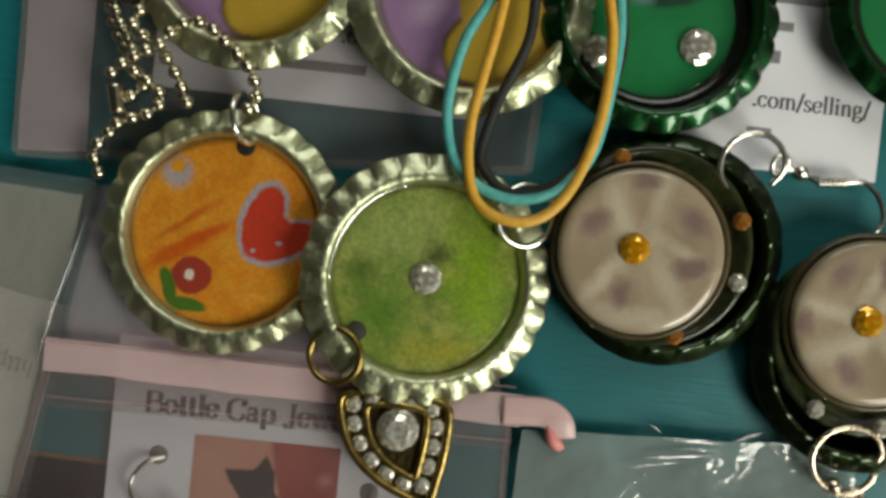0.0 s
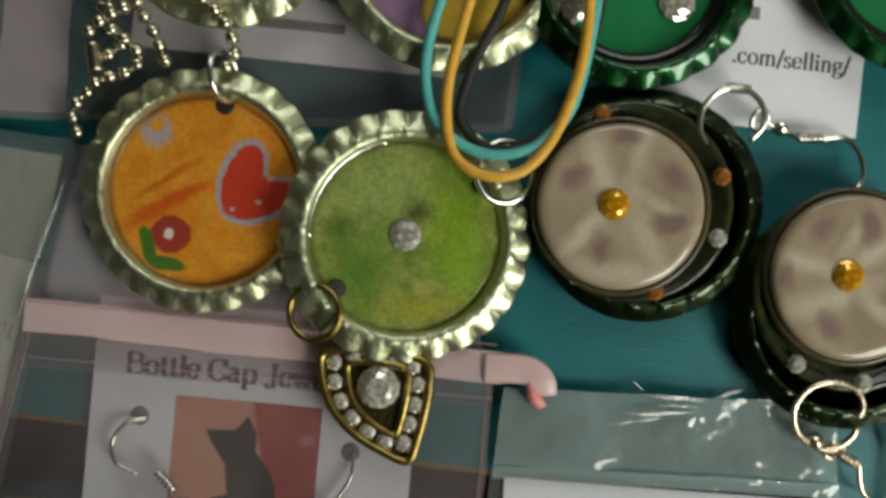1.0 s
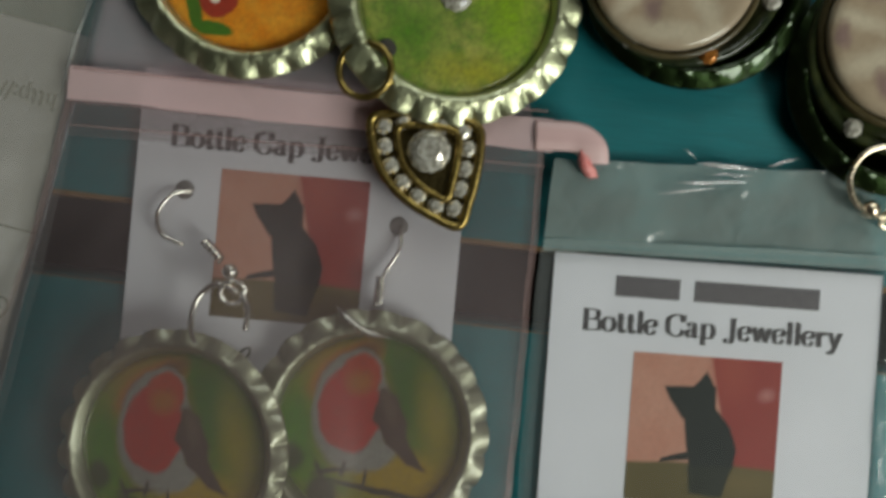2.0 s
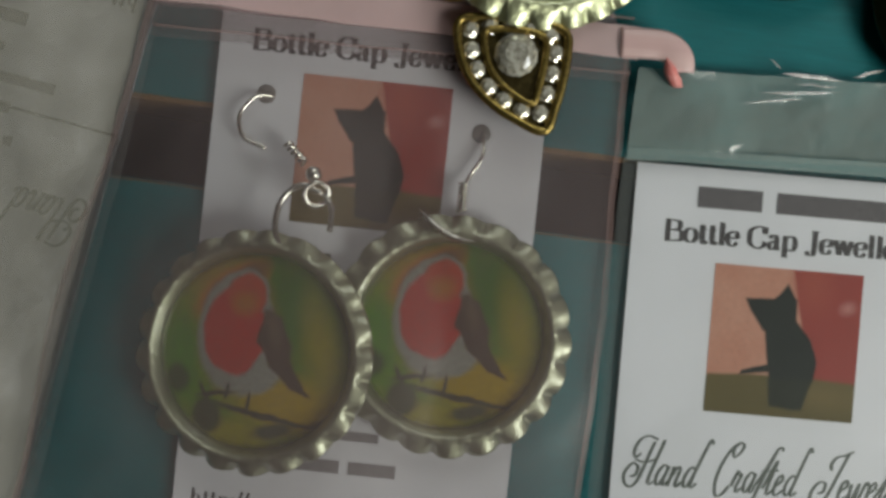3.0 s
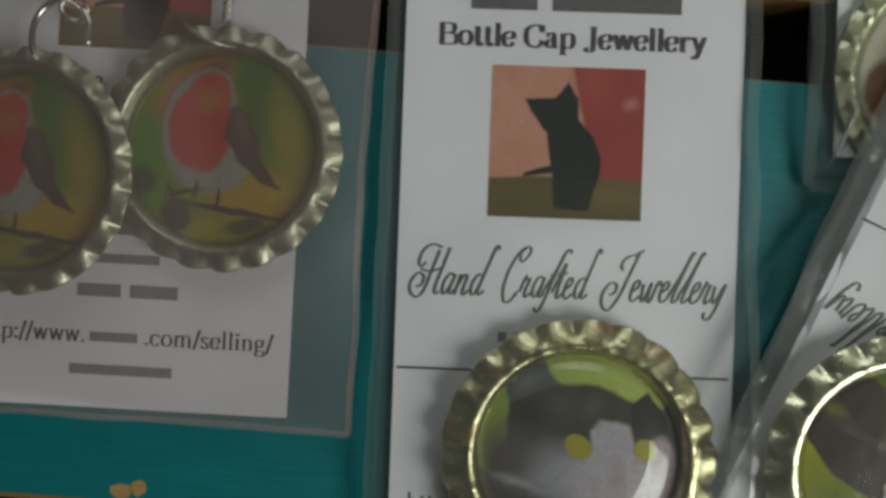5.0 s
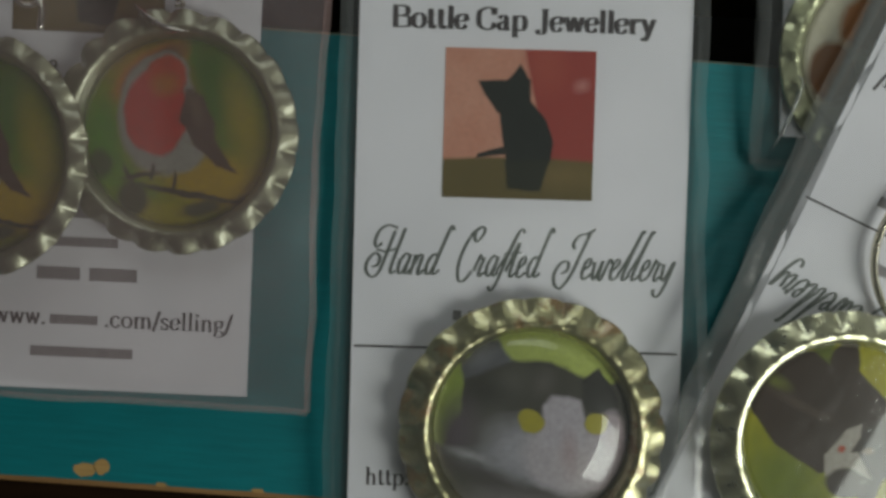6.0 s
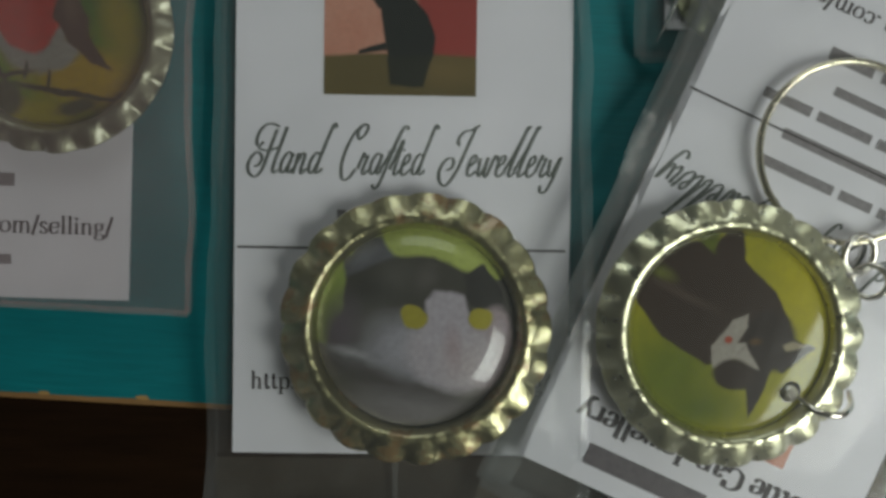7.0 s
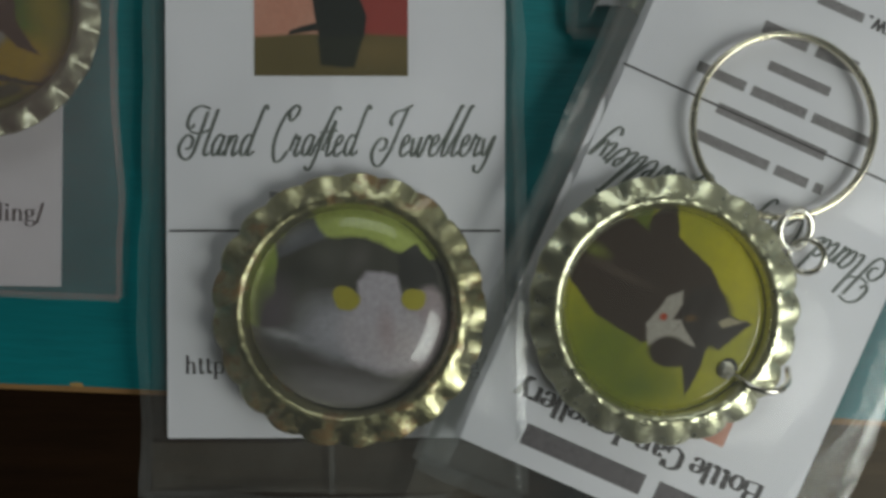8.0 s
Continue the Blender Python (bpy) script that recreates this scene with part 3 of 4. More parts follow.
def address_card(m, label, group="", holes=False, cut=-23):
    """A printed card, 46 x 83 mm, its picture side up; origin at its middle; cut trims its left side."""
    card = thing("card", m, label, "card", group)
    part("paper", slab("paper", rect(cut, 23, -41.5, 41.5), -0.18, 0.18, PAPER), card)
    z = 0.21
    if cut > -23:
        for x, y, h, wide in ((5.5, -17.0, 1.4, 9.0), (4.0, -21.0, 1.3, 5.0), (4.0, -25.4, 1.8, 3.6), (4.0, -36.3, 1.4, 3.5)):
            words(card, x, y, h, (wide,), BAR_INK, z)
        lettering("lettering", ".com/selling/", 4.4, 21.2, -32.6, -30.3, z, INK, card, thick=12.5, thin=4.0)
        return card
    words(card, -14.2, 37.4, 2.9, (9.0, 17.5), NAME_INK, z)
    lettering("lettering", "Bottle Cap Jewellery", -18.4, 17.9, 31.0, 33.9, z, INK, card, thick=18.5, thin=5.0)
    part("picture", slab("picture", rect(-10.4, 10.4, -10.3, 10.3), -0.02, 0.03, CARD_PICTURE), card, "small printed picture with red, orange and dark shapes", at(-0.6, 18.1, 0.2))
    for word, x0, x1 in (("Hand", -21.5, -8.9), ("Crafted", -8.75, 5.0), ("Jewellery", 4.6, 21.9)):
        lettering("script_lettering", word, x0, x1, -3.1, 3.5, z, SCRIPT_INK, card, SCRIPT, 6.8, 2.7, 0.36)
    words(card, -9.0, -8.6, 1.4, (1.2, 4.8, 11.0), BAR_INK, z)
    part("rule", slab("rule", rect(-22.6, 22.4, -13.35, -13.05), z, z + 0.03, INK), card)
    words(card, -7.5, -13.0, 1.5, (16.0,), BAR_INK, z - 0.02)
    words(card, -12.8, -17.0, 1.4, (9.0, 8.0, 7.0), BAR_INK, z)
    words(card, -4.5, -21.0, 1.3, (9.0,), BAR_INK, z)
    words(card, -6.6, -25.4, 1.8, (6.0, 6.6), BAR_INK, z)
    lettering("lettering", "http://www.", -20.5, -5.2, -32.6, -30.3, z, INK, card, thick=12.5, thin=4.0)
    words(card, -4.6, -31.8, 1.3, (6.6,), BAR_INK, z)
    lettering("lettering", ".com/selling/", 3.0, 20.8, -32.6, -30.3, z, INK, card, thick=12.5, thin=4.0)
    words(card, -7.2, -36.3, 1.4, (14.2,), BAR_INK, z)
    if holes:
        for x, y in ((-15.9, 25.0), (14.3, 22.6)):
            # a grey disc on the paper, its colour giving the dark of the hole
            part("punched_hole", lathe("punched_hole", [(0.01, 0.28), (1.2, 0.28), (1.35, 0.2)], plain_hole(), 20), card, "", at(x, y, 0))
    return card


def plain_hole():
    return bpy.data.materials.get("grey_hole") or plain("grey_hole", (0.16, 0.15, 0.14), (0.22, 0.20, 0.19), 1.0, 0.7)


address_card(at(-12.3, 13.0, 1.0), "white printed jewellery card in a clear bag", "printed cards")
address_card(at(-72.0, 34.1, 1.0, 0, 0, -1.0), "white printed card with earring holes in organza bag", "printed cards", holes=True)
address_card(at(41.4, 1.0, 3.2, 0, 0, 180 - 24.0), "white printed card upside down under a keyring", "printed cards")
address_card(at(-132.0, 42.8, 1.6, 0, 0, 180 - 10.5), "white printed card upside down in a creased bag", "printed cards")
address_card(at(-68.6, 152.4, 1.0, 0, 0, -1.5), "white printed card under two purple pendants", "printed cards")
address_card(at(-11.0, 148.4, 0.8, 0, 0, -1.8), "white printed card under green bottle caps", "printed cards", cut=-6)
address_card(at(45.9, 72.2, 0.9, 0, 0, 0.5), "white printed card in a small clear bag", "printed cards")


# ---- bottle caps ----
def cap_shell(name, rin, rout, h, mat, flutes=21, deep=0.55, seed=0):
    """A crown cap lying open side up: flat bottom, wall and fluted skirt, with the metal's thickness."""
    inner = [(0.02, 0.35), (rin * 0.6, 0.35), (rin - 0.3, 0.35), (rin - 0.25, h * 0.5), (rin + 0.1, h * 0.74), (rin + 0.45, h * 0.92), (rin + 0.8, h)]
    skirt = [(rin + 0.8 + (rout - rin - 0.8) * s, h * (1 - 0.34 * s**1.3)) for s in (0.2, 0.4, 0.6, 0.8, 0.93, 1.0)]
    lip = [(rout + 0.18, h * 0.66 - 0.16), (rout, h * 0.66 - 0.42)]
    under = [(rin + 1.1 + (rout - rin - 1.1) * s, h * (1 - 0.34 * s**1.3) - 0.45) for s in (0.7, 0.4, 0.1)]
    prof = inner + skirt + lip + under + [(rin + 0.7, h * 0.3), (rin + 0.1, 0.05), (rin - 0.5, 0.0), (0.02, 0.0)]

    def fluted(r, z, a, i):
        w = max(0.0, min(1.0, (r - rin - 0.5) / (rout - rin - 0.5)))
        uneven = 1 + 0.35 * noise.noise((2.2 * math.cos(a) + seed, 2.2 * math.sin(a), 1.7 * seed))
        turn = flutes * a + 0.5 * noise.noise((3 * math.cos(a), 3 * math.sin(a), seed))
        wave = 2.3 * abs(math.cos(turn / 2)) ** 0.65 - 1.45
        dent = 0.25 * noise.noise((1.1 * math.cos(a) + 9, 1.1 * math.sin(a), seed + 4))
        bead = 0.42 * math.exp(-(((w - 0.3) / 0.16) ** 2)) * max(0.0, math.cos(turn + math.pi)) ** 2 if i < 14 else 0.0
        z += bead
        return r + w * (0.24 * deep * wave * uneven + dent), z + w**1.3 * (0.8 * deep * wave * uneven + dent)

    return lathe(name, prof, mat, flutes * 14, fluted)


def print_disc(name, r, dome, mat):
    if dome > 1.5:
        return lathe(name, [(0.02, dome)] + [(r * q, dome * (1 - q**4.5)) for q in (0.2, 0.4, 0.55, 0.68, 0.78, 0.86, 0.92, 0.96, 0.985, 1.0)] + [(r, -0.3)], mat, 72)
    return lathe(name, [(0.02, dome), (r * 0.25, dome * 0.94), (r * 0.5, dome * 0.75), (r * 0.75, dome * 0.44), (r * 0.93, dome * 0.13), (r, 0), (r, -0.3)], mat, 64)


def bottle_cap(name, m, label, rin, rout, h, shell_mat, disc_mat, disc_r, disc_z, dome, category, group="", flutes=21, deep=0.55, seed=0, spin=0.0, disc_at=(0, 0), disc_label=""):
    cap = thing(name, m, label, category, group)
    part("cap_shell", cap_shell("cap_shell", rin, rout, h, shell_mat, flutes, deep, seed), cap, "", at(0, 0, 0, 0, 0, spin))
    part("picture_disc", print_disc("picture_disc", disc_r, dome, disc_mat), cap, disc_label, at(*disc_at, disc_z))
    return cap


def hole(parent, x, y, z, r=1.05):
    # no opening is cut: a dark disc paints the shade inside the hole
    part("punched_hole", lathe("punched_hole", [(0.01, 0.05), (r * 0.9, 0.05), (r, 0.0)], HOLE_SHADE, 20), parent, "dark disc for the shade in a punched hole", at(x, y, z))


def bow(turn, *rows):
    """Ovals turned together about the middle."""
    c, s = math.cos(radians(turn)), math.sin(radians(turn))
    out = []
    for row in rows:
        if len(row) == 3:
            pts = [[float(q) for q in p.split(",")] for p in row[0].split()]
            out.append((" ".join(f"{x * c - y * s:.3f},{x * s + y * c:.3f}" for x, y in pts), row[1], row[2]))
        else:
            x, y, rx, ry, a, col, soft = row
            out.append((x * c - y * s, x * s + y * c, rx, ry, a + turn, col, soft))
    return out


GREY = (0.40, 0.36, 0.40)
ORANGE_PRINT = art(
    "orange_print_with_red_shapes", (0.70, 0.215, 0.012), (0.74, 0.32, 0.03),
    bow(4.7, (-6.0, -2.3, 5, 1.0, 25, (0.62, 0.12, 0.01), 0.5), (-4.0, -0.8, 5, 0.6, 22, (0.60, 0.10, 0.01), 0.5), (-5, 1.8, 4.5, 0.5, 30, (0.60, 0.13, 0.01), 0.6),
        (5.3, 1.9, 3.2, 5.5, -20, GREY, 0.07), (8.0, -1.4, 5.8, 2.9, 16, GREY, 0.07), (5.4, 1.7, 2.55, 4.9, -20, (0.55, 0.045, 0.02), 0.06), (8.0, -1.3, 5.3, 2.2, 16, (0.55, 0.045, 0.02), 0.08), (6.6, 0.2, 2.6, 2.4, 0, (0.55, 0.045, 0.02), 0.1),
        (4.0, -2.6, 0.3, 0.3, 0, GREY, 0.2), (7.6, -1.6, 0.4, 0.35, 0, GREY, 0.2),
        (-6.4, 8.4, 1.9, 2.0, 0, GREY, 0.35), (-6.4, 9.2, 1.1, 1.1, 0, (0.72, 0.30, 0.02), 0.25),
        (-4.6, -5.9, 2.8, 2.5, 0, (0.36, 0.045, 0.025), 0.07), (-4.8, -5.9, 0.6, 0.8, 0, (0.75, 0.66, 0.55), 0.2),
        (-7.8, -7.4, 1.0, 2.9, 12, (0.075, 0.16, 0.02), 0.12), (-5.4, -9.9, 2.8, 1.0, -12, (0.07, 0.17, 0.02), 0.12)),
    mottle=0.3, wobble=0.6, coat=0.4, grain=0.28)
GREEN_PRINT = art(
    "mottled_green_print", (0.36, 0.37, 0.085), (0.15, 0.23, 0.035),
    [(-4, 6, 7, 5, 20, (0.30, 0.38, 0.10), 0.8), (7, 1, 3.5, 9, 10, (0.22, 0.36, 0.012), 0.7), (-6, -5, 4, 5, 0, (0.10, 0.22, 0.02), 0.9), (1.2, 3.6, 1.5, 1.4, 0, (0.07, 0.08, 0.02), 0.9), (-9, 1, 1.6, 1.4, 0, (0.10, 0.16, 0.02), 0.9), (3, -9.6, 5, 1.8, 0, (0.34, 0.33, 0.03), 0.8)],
    mottle=0.26, wobble=2.2, coat=0.3, grain=0.45, contrast=(0.42, 0.60))
PURPLE_PRINT = art(
    "purple_and_gold_print", (0.27, 0.15, 0.30), (0.34, 0.20, 0.36),
    [(5.0, -6.3, 9.2, 6.2, 25, (0.12, 0.07, 0.02), 0.05), (5.0, -6.4, 8.6, 5.6, 25, (0.45, 0.29, 0.035), 0.05), (1.0, 4.5, 2.4, 10, -8, (0.44, 0.28, 0.035), 0.08), (-6, -3, 2.5, 1.6, 30, (0.42, 0.30, 0.45), 0.7)],
    mottle=0.1, wobble=0.6, coat=0.6)
GREEN_ENAMEL = art(
    "bright_green_print", (0.012, 0.165, 0.05), (0.018, 0.205, 0.068),
    [(1.2, 3.2, 4.6, 1.5, 6, (0.014, 0.055, 0.035), 0.25), (3.6, 3.8, 1.6, 0.9, 20, (0.012, 0.04, 0.03), 0.2), (-2.5, 2.6, 1.6, 0.8, -10, (0.10, 0.22, 0.18), 0.5)],
    mottle=0.1, wobble=0.4, coat=0.5)
WING, TWIG = (0.070, 0.042, 0.028), (0.045, 0.040, 0.022)
RED_OVAL_SHAPES = [
    (6, 6, 8, 8, 0, (0.05, 0.15, 0.006), 0.6), (-4, 4.6, 6.4, 8.4, 10, (0.34, 0.21, 0.012), 0.3), (6, -7, 9, 3.6, -10, (0.42, 0.28, 0.008), 0.35), (-10, 0, 3.6, 7, 0, (0.08, 0.25, 0.006), 0.6), (9.4, 0, 2.2, 7, 10, (0.28, 0.24, 0.010), 0.6), (-3, -11, 6, 2.2, -4, (0.31, 0.27, 0.010), 0.4),
    (-3.0, 8.4, 5.6, 2.4, 35, (0.46, 0.15, 0.02), 0.25), (-2.4, 8.9, 4.6, 1.6, 32, (0.13, 0.07, 0.025), 0.25),
    (-2.3, 2.4, 5.4, 7.9, -4, (0.29, 0.285, 0.25), 0.07), (-1.2, 8.0, 3.4, 3.0, 0, (0.29, 0.28, 0.245), 0.1), ("-3,-3.6 3.6,-1.2 3.8,-3.6 1.2,-5.6 -1.8,-5.8", (0.31, 0.305, 0.27), 0.4),
    (-2.5, 2.8, 4.3, 5.8, -4, (0.50, 0.034, 0.020), 0.06), (-0.9, 7.4, 2.7, 3.0, 0, (0.50, 0.060, 0.022), 0.1), (-1.0, 6.6, 1.6, 1.4, 0, (0.46, 0.15, 0.02), 0.5),
    ("1.7,5.8 3.9,4.7 5.3,0.8 5.2,-1.6 2.5,-1.9 0.7,1.4", WING, 0.2), ("2.3,-1.7 5.3,-1.4 7.7,-5.9 5.2,-4.9", WING, 0.2), (2.9, 3.2, 0.8, 2.2, 15, (0.13, 0.09, 0.06), 0.7),
    (1.2, -8.4, 7.6, 0.40, -13, TWIG, 0.3), (-6.6, -8.6, 2.1, 2.3, 20, (0.055, 0.065, 0.025), 0.2), (-5.4, -5.6, 2.6, 0.36, 6, TWIG, 0.3), (-6.8, -5.4, 0.32, 1.6, 24, TWIG, 0.3), (-3.6, -5.2, 0.3, 1.2, -15, TWIG, 0.3), (-0.6, -6.8, 0.26, 1.5, -8, TWIG, 0.3),
    (-10.6, -3.6, 1.7, 1.9, 0, (0.045, 0.08, 0.02), 0.3), (2.6, -10.4, 2.8, 1.0, 12, (0.06, 0.065, 0.03), 0.35), (9.6, -9.6, 2.4, 0.9, 20, (0.06, 0.05, 0.03), 0.4)]
RED_OVAL_PRINT = art("green_print_with_red_oval", (0.085, 0.205, 0.006), (0.21, 0.24, 0.008), bow(4.8, *RED_OVAL_SHAPES), mottle=0.3, wobble=0.5, coat=0.8, rough=0.3, grain=0.3)
YG = (0.46, 0.53, 0.13)
DUSK = (0.060, 0.056, 0.046)
GREY_PRINT = art(
    "yellow_green_print_with_grey_shape", (0.085, 0.080, 0.070), (0.125, 0.115, 0.105),
    [(2.0, 10.4, 12, 5.0, -6, YG, 0.03), ("-9.9,9.2 -9.2,7.3 -9.6,2.2 -12,-2.6 -15,-1 -13,8", (0.36, 0.46, 0.09), 0.2),
     ("-9.6,8.4 -7.6,11.6 -4.9,12.2 -2.7,9.0 -5,5 -9.2,6", (0.13, 0.13, 0.15), 0.3), (-7.2, 9.6, 1.6, 0.9, 30, (0.22, 0.22, 0.26), 0.8),
     ("-9.3,6.6 -2.9,9.3 2.4,9.5 6.8,7.3 8,1 -2,-1 -9.4,1", DUSK, 0.3), ("6.4,7.0 8.9,8.4 11.2,5.6 12,2.2 8.9,2.0 6.6,3.6", (0.030, 0.028, 0.026), 0.2),
     (-3.4, 6.4, 2.4, 1.6, 30, (0.10, 0.095, 0.082), 0.8), (1.4, 6.6, 1.6, 1.2, 60, (0.11, 0.10, 0.09), 0.8), (-6.0, 4.0, 2.4, 2.2, 0, (0.035, 0.033, 0.028), 0.8), (-6.2, 0.6, 3.0, 2.4, 30, (0.105, 0.10, 0.09), 0.8), (-10.4, -0.6, 2.4, 4.0, -10, (0.13, 0.105, 0.125), 0.7),
     ("-11.5,-3.4 -4,-1.8 2,-6 4,-8.2 -4,-7.6", (0.21, 0.205, 0.22), 0.9), (-8.6, -3.4, 2.6, 0.5, -14, (0.36, 0.35, 0.37), 0.7), (-1.6, -8.0, 8.6, 1.7, -20, (0.080, 0.070, 0.068), 0.35), (-2.4, -11.4, 9.5, 2.6, -6, (0.21, 0.195, 0.20), 0.5),
     (-0.8, -2.6, 5.0, 3.6, -18, (0.33, 0.32, 0.36), 0.5), (9.8, -2.6, 3.2, 5.4, -8, (0.36, 0.29, 0.31), 0.12), (4.6, -3.6, 6.0, 4.6, -14, (0.44, 0.40, 0.44), 0.16),
     ("1.4,3.6 2.4,4.7 4.6,4.9 6.2,4.2 7.1,1.8 7.2,-2 1.2,-2", (0.46, 0.42, 0.47), 0.3), (7.4, -5.0, 3.0, 2.6, 0, (0.50, 0.44, 0.46), 0.8), (5.0, -2.8, 0.9, 2.4, 5, (0.42, 0.34, 0.36), 0.8),
     (-0.3, 1.4, 1.85, 1.5, -20, (0.38, 0.33, 0.03), 0.12), (8.6, 1.2, 1.5, 1.5, 0, (0.40, 0.35, 0.03), 0.12)],
    mottle=0.35, wobble=0.5, coat=1.0, grain=0.22)
BROWN = (0.045, 0.026, 0.017)
DARK_BROWN = (0.032, 0.020, 0.015)
BROWN_PRINT = art(
    "yellow_print_with_brown_shapes", (0.44, 0.40, 0.012), (0.36, 0.35, 0.014),
    [(-8, -5, 8, 6, 30, (0.17, 0.21, 0.014), 0.7), (-4, -10, 5, 3, 0, (0.14, 0.18, 0.014), 0.8), (9.6, 5, 3, 6, 10, (0.52, 0.46, 0.010), 0.6),
     ("-0.4,13.6 1.9,13.4 1.9,9.3 -2,7 -2,12", BROWN, 0.2), ("-12.6,4.6 -11.6,8.4 -7.3,12.0 -3.4,12.2 2,9.6 5.9,5.6 8,1.4 8.3,-1 2,-3 -3.2,-4.2 -9.1,-0.4", BROWN, 0.2),
     ("-5,12.9 -2.2,10.6 -1.2,13.6", (0.13, 0.16, 0.014), 0.3), (-9, 8, 1.6, 0.7, -30, (0.15, 0.16, 0.03), 0.8), (-6, 5, 4, 0.5, -25, (0.09, 0.06, 0.045), 0.8),
     (5.4, -1.0, 3.4, 4.0, 0, DARK_BROWN, 0.15), ("4.6,-3.0 8,-0.5 11.5,-1.9 6.9,-5.2", DARK_BROWN, 0.15), ("7.0,-1.5 8.4,-1.0 10.6,-1.6 7.4,-2.2", (0.40, 0.34, 0.22), 0.15), ("2.0,-3.2 6.0,-3.9 4.3,-8.2 2.7,-11.2 2.1,-7.1", DARK_BROWN, 0.15),
     ("3.4,3.0 0.4,1.8 -2.5,-1.6 2.2,-1.3 2.3,1.0", (0.42, 0.38, 0.33), 0.15), ("-2.6,-1.5 -2.3,-4.6 0.6,-3.4 2.3,-1.2", (0.44, 0.40, 0.35), 0.15), ("2.2,-1.4 0.5,-3.4 3.9,-4.7", (0.42, 0.38, 0.33), 0.15),
     (4.0, 0.2, 1.7, 2.4, -20, DARK_BROWN, 0.15), (0.6, -5.4, 2.9, 2.0, -8, (0.038, 0.022, 0.014), 0.12), (-0.2, -0.8, 0.55, 0.5, 0, (0.42, 0.07, 0.03), 0.3), (3.4, -1.0, 0.7, 0.4, 0, (0.12, 0.06, 0.015), 0.5)],
    mottle=0.2, wobble=0.35, coat=0.8, grain=0.22)
CREAM_PRINT = art("cream_print_with_rust_shapes", (0.62, 0.58, 0.44), (0.68, 0.64, 0.52), [(-3, 5, 5, 4, 30, (0.36, 0.13, 0.025), 0.15), (-8.5, -2, 3.4, 4.2, 0, (0.22, 0.085, 0.022), 0.15), (-2, -5, 5, 3, 0, (0.40, 0.16, 0.03), 0.2)], mottle=0.2, wobble=0.6, coat=0.8)

CHARM_GEM = gem("gem", 1.2, 0.75, CLEAR_GEM, 7)

# purple pendants at the top
for x, y, spin, tilt in ((-79.0, 131.0, 5, -2), (-48.6, 127.2, 40, 4)):
    p = bottle_cap("pendant", at(x, y, 2.6, 0, tilt, 0), "pale gold bottle cap pendant with purple and gold print", 13.0, 16.9, 4.2, GOLD_CAP, PURPLE_PRINT, 12.8, 2.0, 0.9, "pendant", "purple pendants", seed=spin, spin=spin)

# orange and green pendants
orange = bottle_cap("pendant", at(-79.8, 91.6, 1.6, 0, 0, 0), "pale gold bottle cap pendant with orange print", 13.0, 16.7, 4.6, GOLD_CAP, ORANGE_PRINT, 12.9, 2.9, 0.5, "pendant", seed=3, deep=0.55, flutes=24)
hole(orange, 2.0, 12.0, 3.05, 1.3)
part("jump_ring", ring("jump_ring", 3.4, 0.42, SILVER), orange, "silver jump ring", at(2.2, 15.6, 5.2, 0, 72, 8))
green = bottle_cap("pendant", at(-51.8, 87.4, 3.4, 0, 7, 0), "flattened pale gold bottle cap pendant with green print", 13.0, 17.0, 3.8, GOLD_CAP, GREEN_PRINT, 12.9, 2.3, 0.5, "pendant", seed=8, deep=0.55, flutes=25)
# the highlight on the upper-left inner rim, laid on as a silver arc
part("rim_wire", tube("rim_wire", hoop(13.2, 30, 105, 80), 0.32, SILVER, step=0.8), green, "silver arc for the highlight on the inner rim", at(0, 0, 2.6))
part("crystal", gem("crystal", 2.2, 1.2, CLEAR_GEM, 10), green, "clear rhinestone", at(-0.2, 0.2, 2.75))
hole(green, -8.9, -7.6, 2.55, 1.3)
hole(green, 9.6, 8.0, 2.5, 1.2)
part("jump_ring", ring("jump_ring", 4.2, 0.48, SILVER), green, "silver jump ring", at(12.6, 9.8, 4.2, 6, 12, 0))
part("jump_ring", ring("jump_ring", 3.6, 0.48, BRASS), green, "antique brass jump ring", at(-11.6, -11.0, 3.4, 0, -20, 0))

# teardrop charm
charm = thing("charm", at(-54.0, 66.0, 4.1), "antique brass teardrop charm set with clear stones", "charm")
DROP = [(-7.8, 4.5), (-7.3, 0.6), (-5.6, -3.0), (-2.6, -5.9), (1.0, -7.9), (4.9, -9.1), (6.0, -6.0), (6.8, -2.0), (7.1, 2.0), (6.7, 4.2), (4.2, 5.2), (0, 5.6), (-5.0, 5.4)]
outline = [(p.x, p.y) for p in smooth_line(DROP, 0.6, True)]
part("plate", slab("plate", outline, 0.2, 1.3, metal("dark_brass_ground", (0.10, 0.075, 0.03), (0.03, 0.024, 0.012), 0.4, scale=1.5)), charm)
part("rim", tube("rim", [(x, y, 1.5) for x, y in DROP], 0.62, BRASS, True, 0.5), charm)
part("setting", tube("setting", [(-0.1 + 0.56 * (x + 0.2) + 0.2, 0.4 + 0.66 * y, 1.7) for x, y in DROP], 0.5, BRASS, True, 0.4), charm)
part("crystal", gem("crystal", 2.95, 1.7, CLEAR_GEM, 12), charm, "large clear stone", at(0.2, 0.7, 1.4))
inset = smooth_line([(x * 0.775 - 0.05, y * 0.79 + 0.1, 1.3) for x, y in DROP], 2.75, True)
for q in inset:
    part("gem", CHARM_GEM, charm, "", at(q.x, q.y, 1.25))
    part("claw", lathe("claw", [(0.01, 0.5), (0.22, 0.4), (0.3, 0)], BRASS, 8), charm, "", at(q.x * 1.03 + 0.6, q.y * 1.03 - 0.9, 1.3))


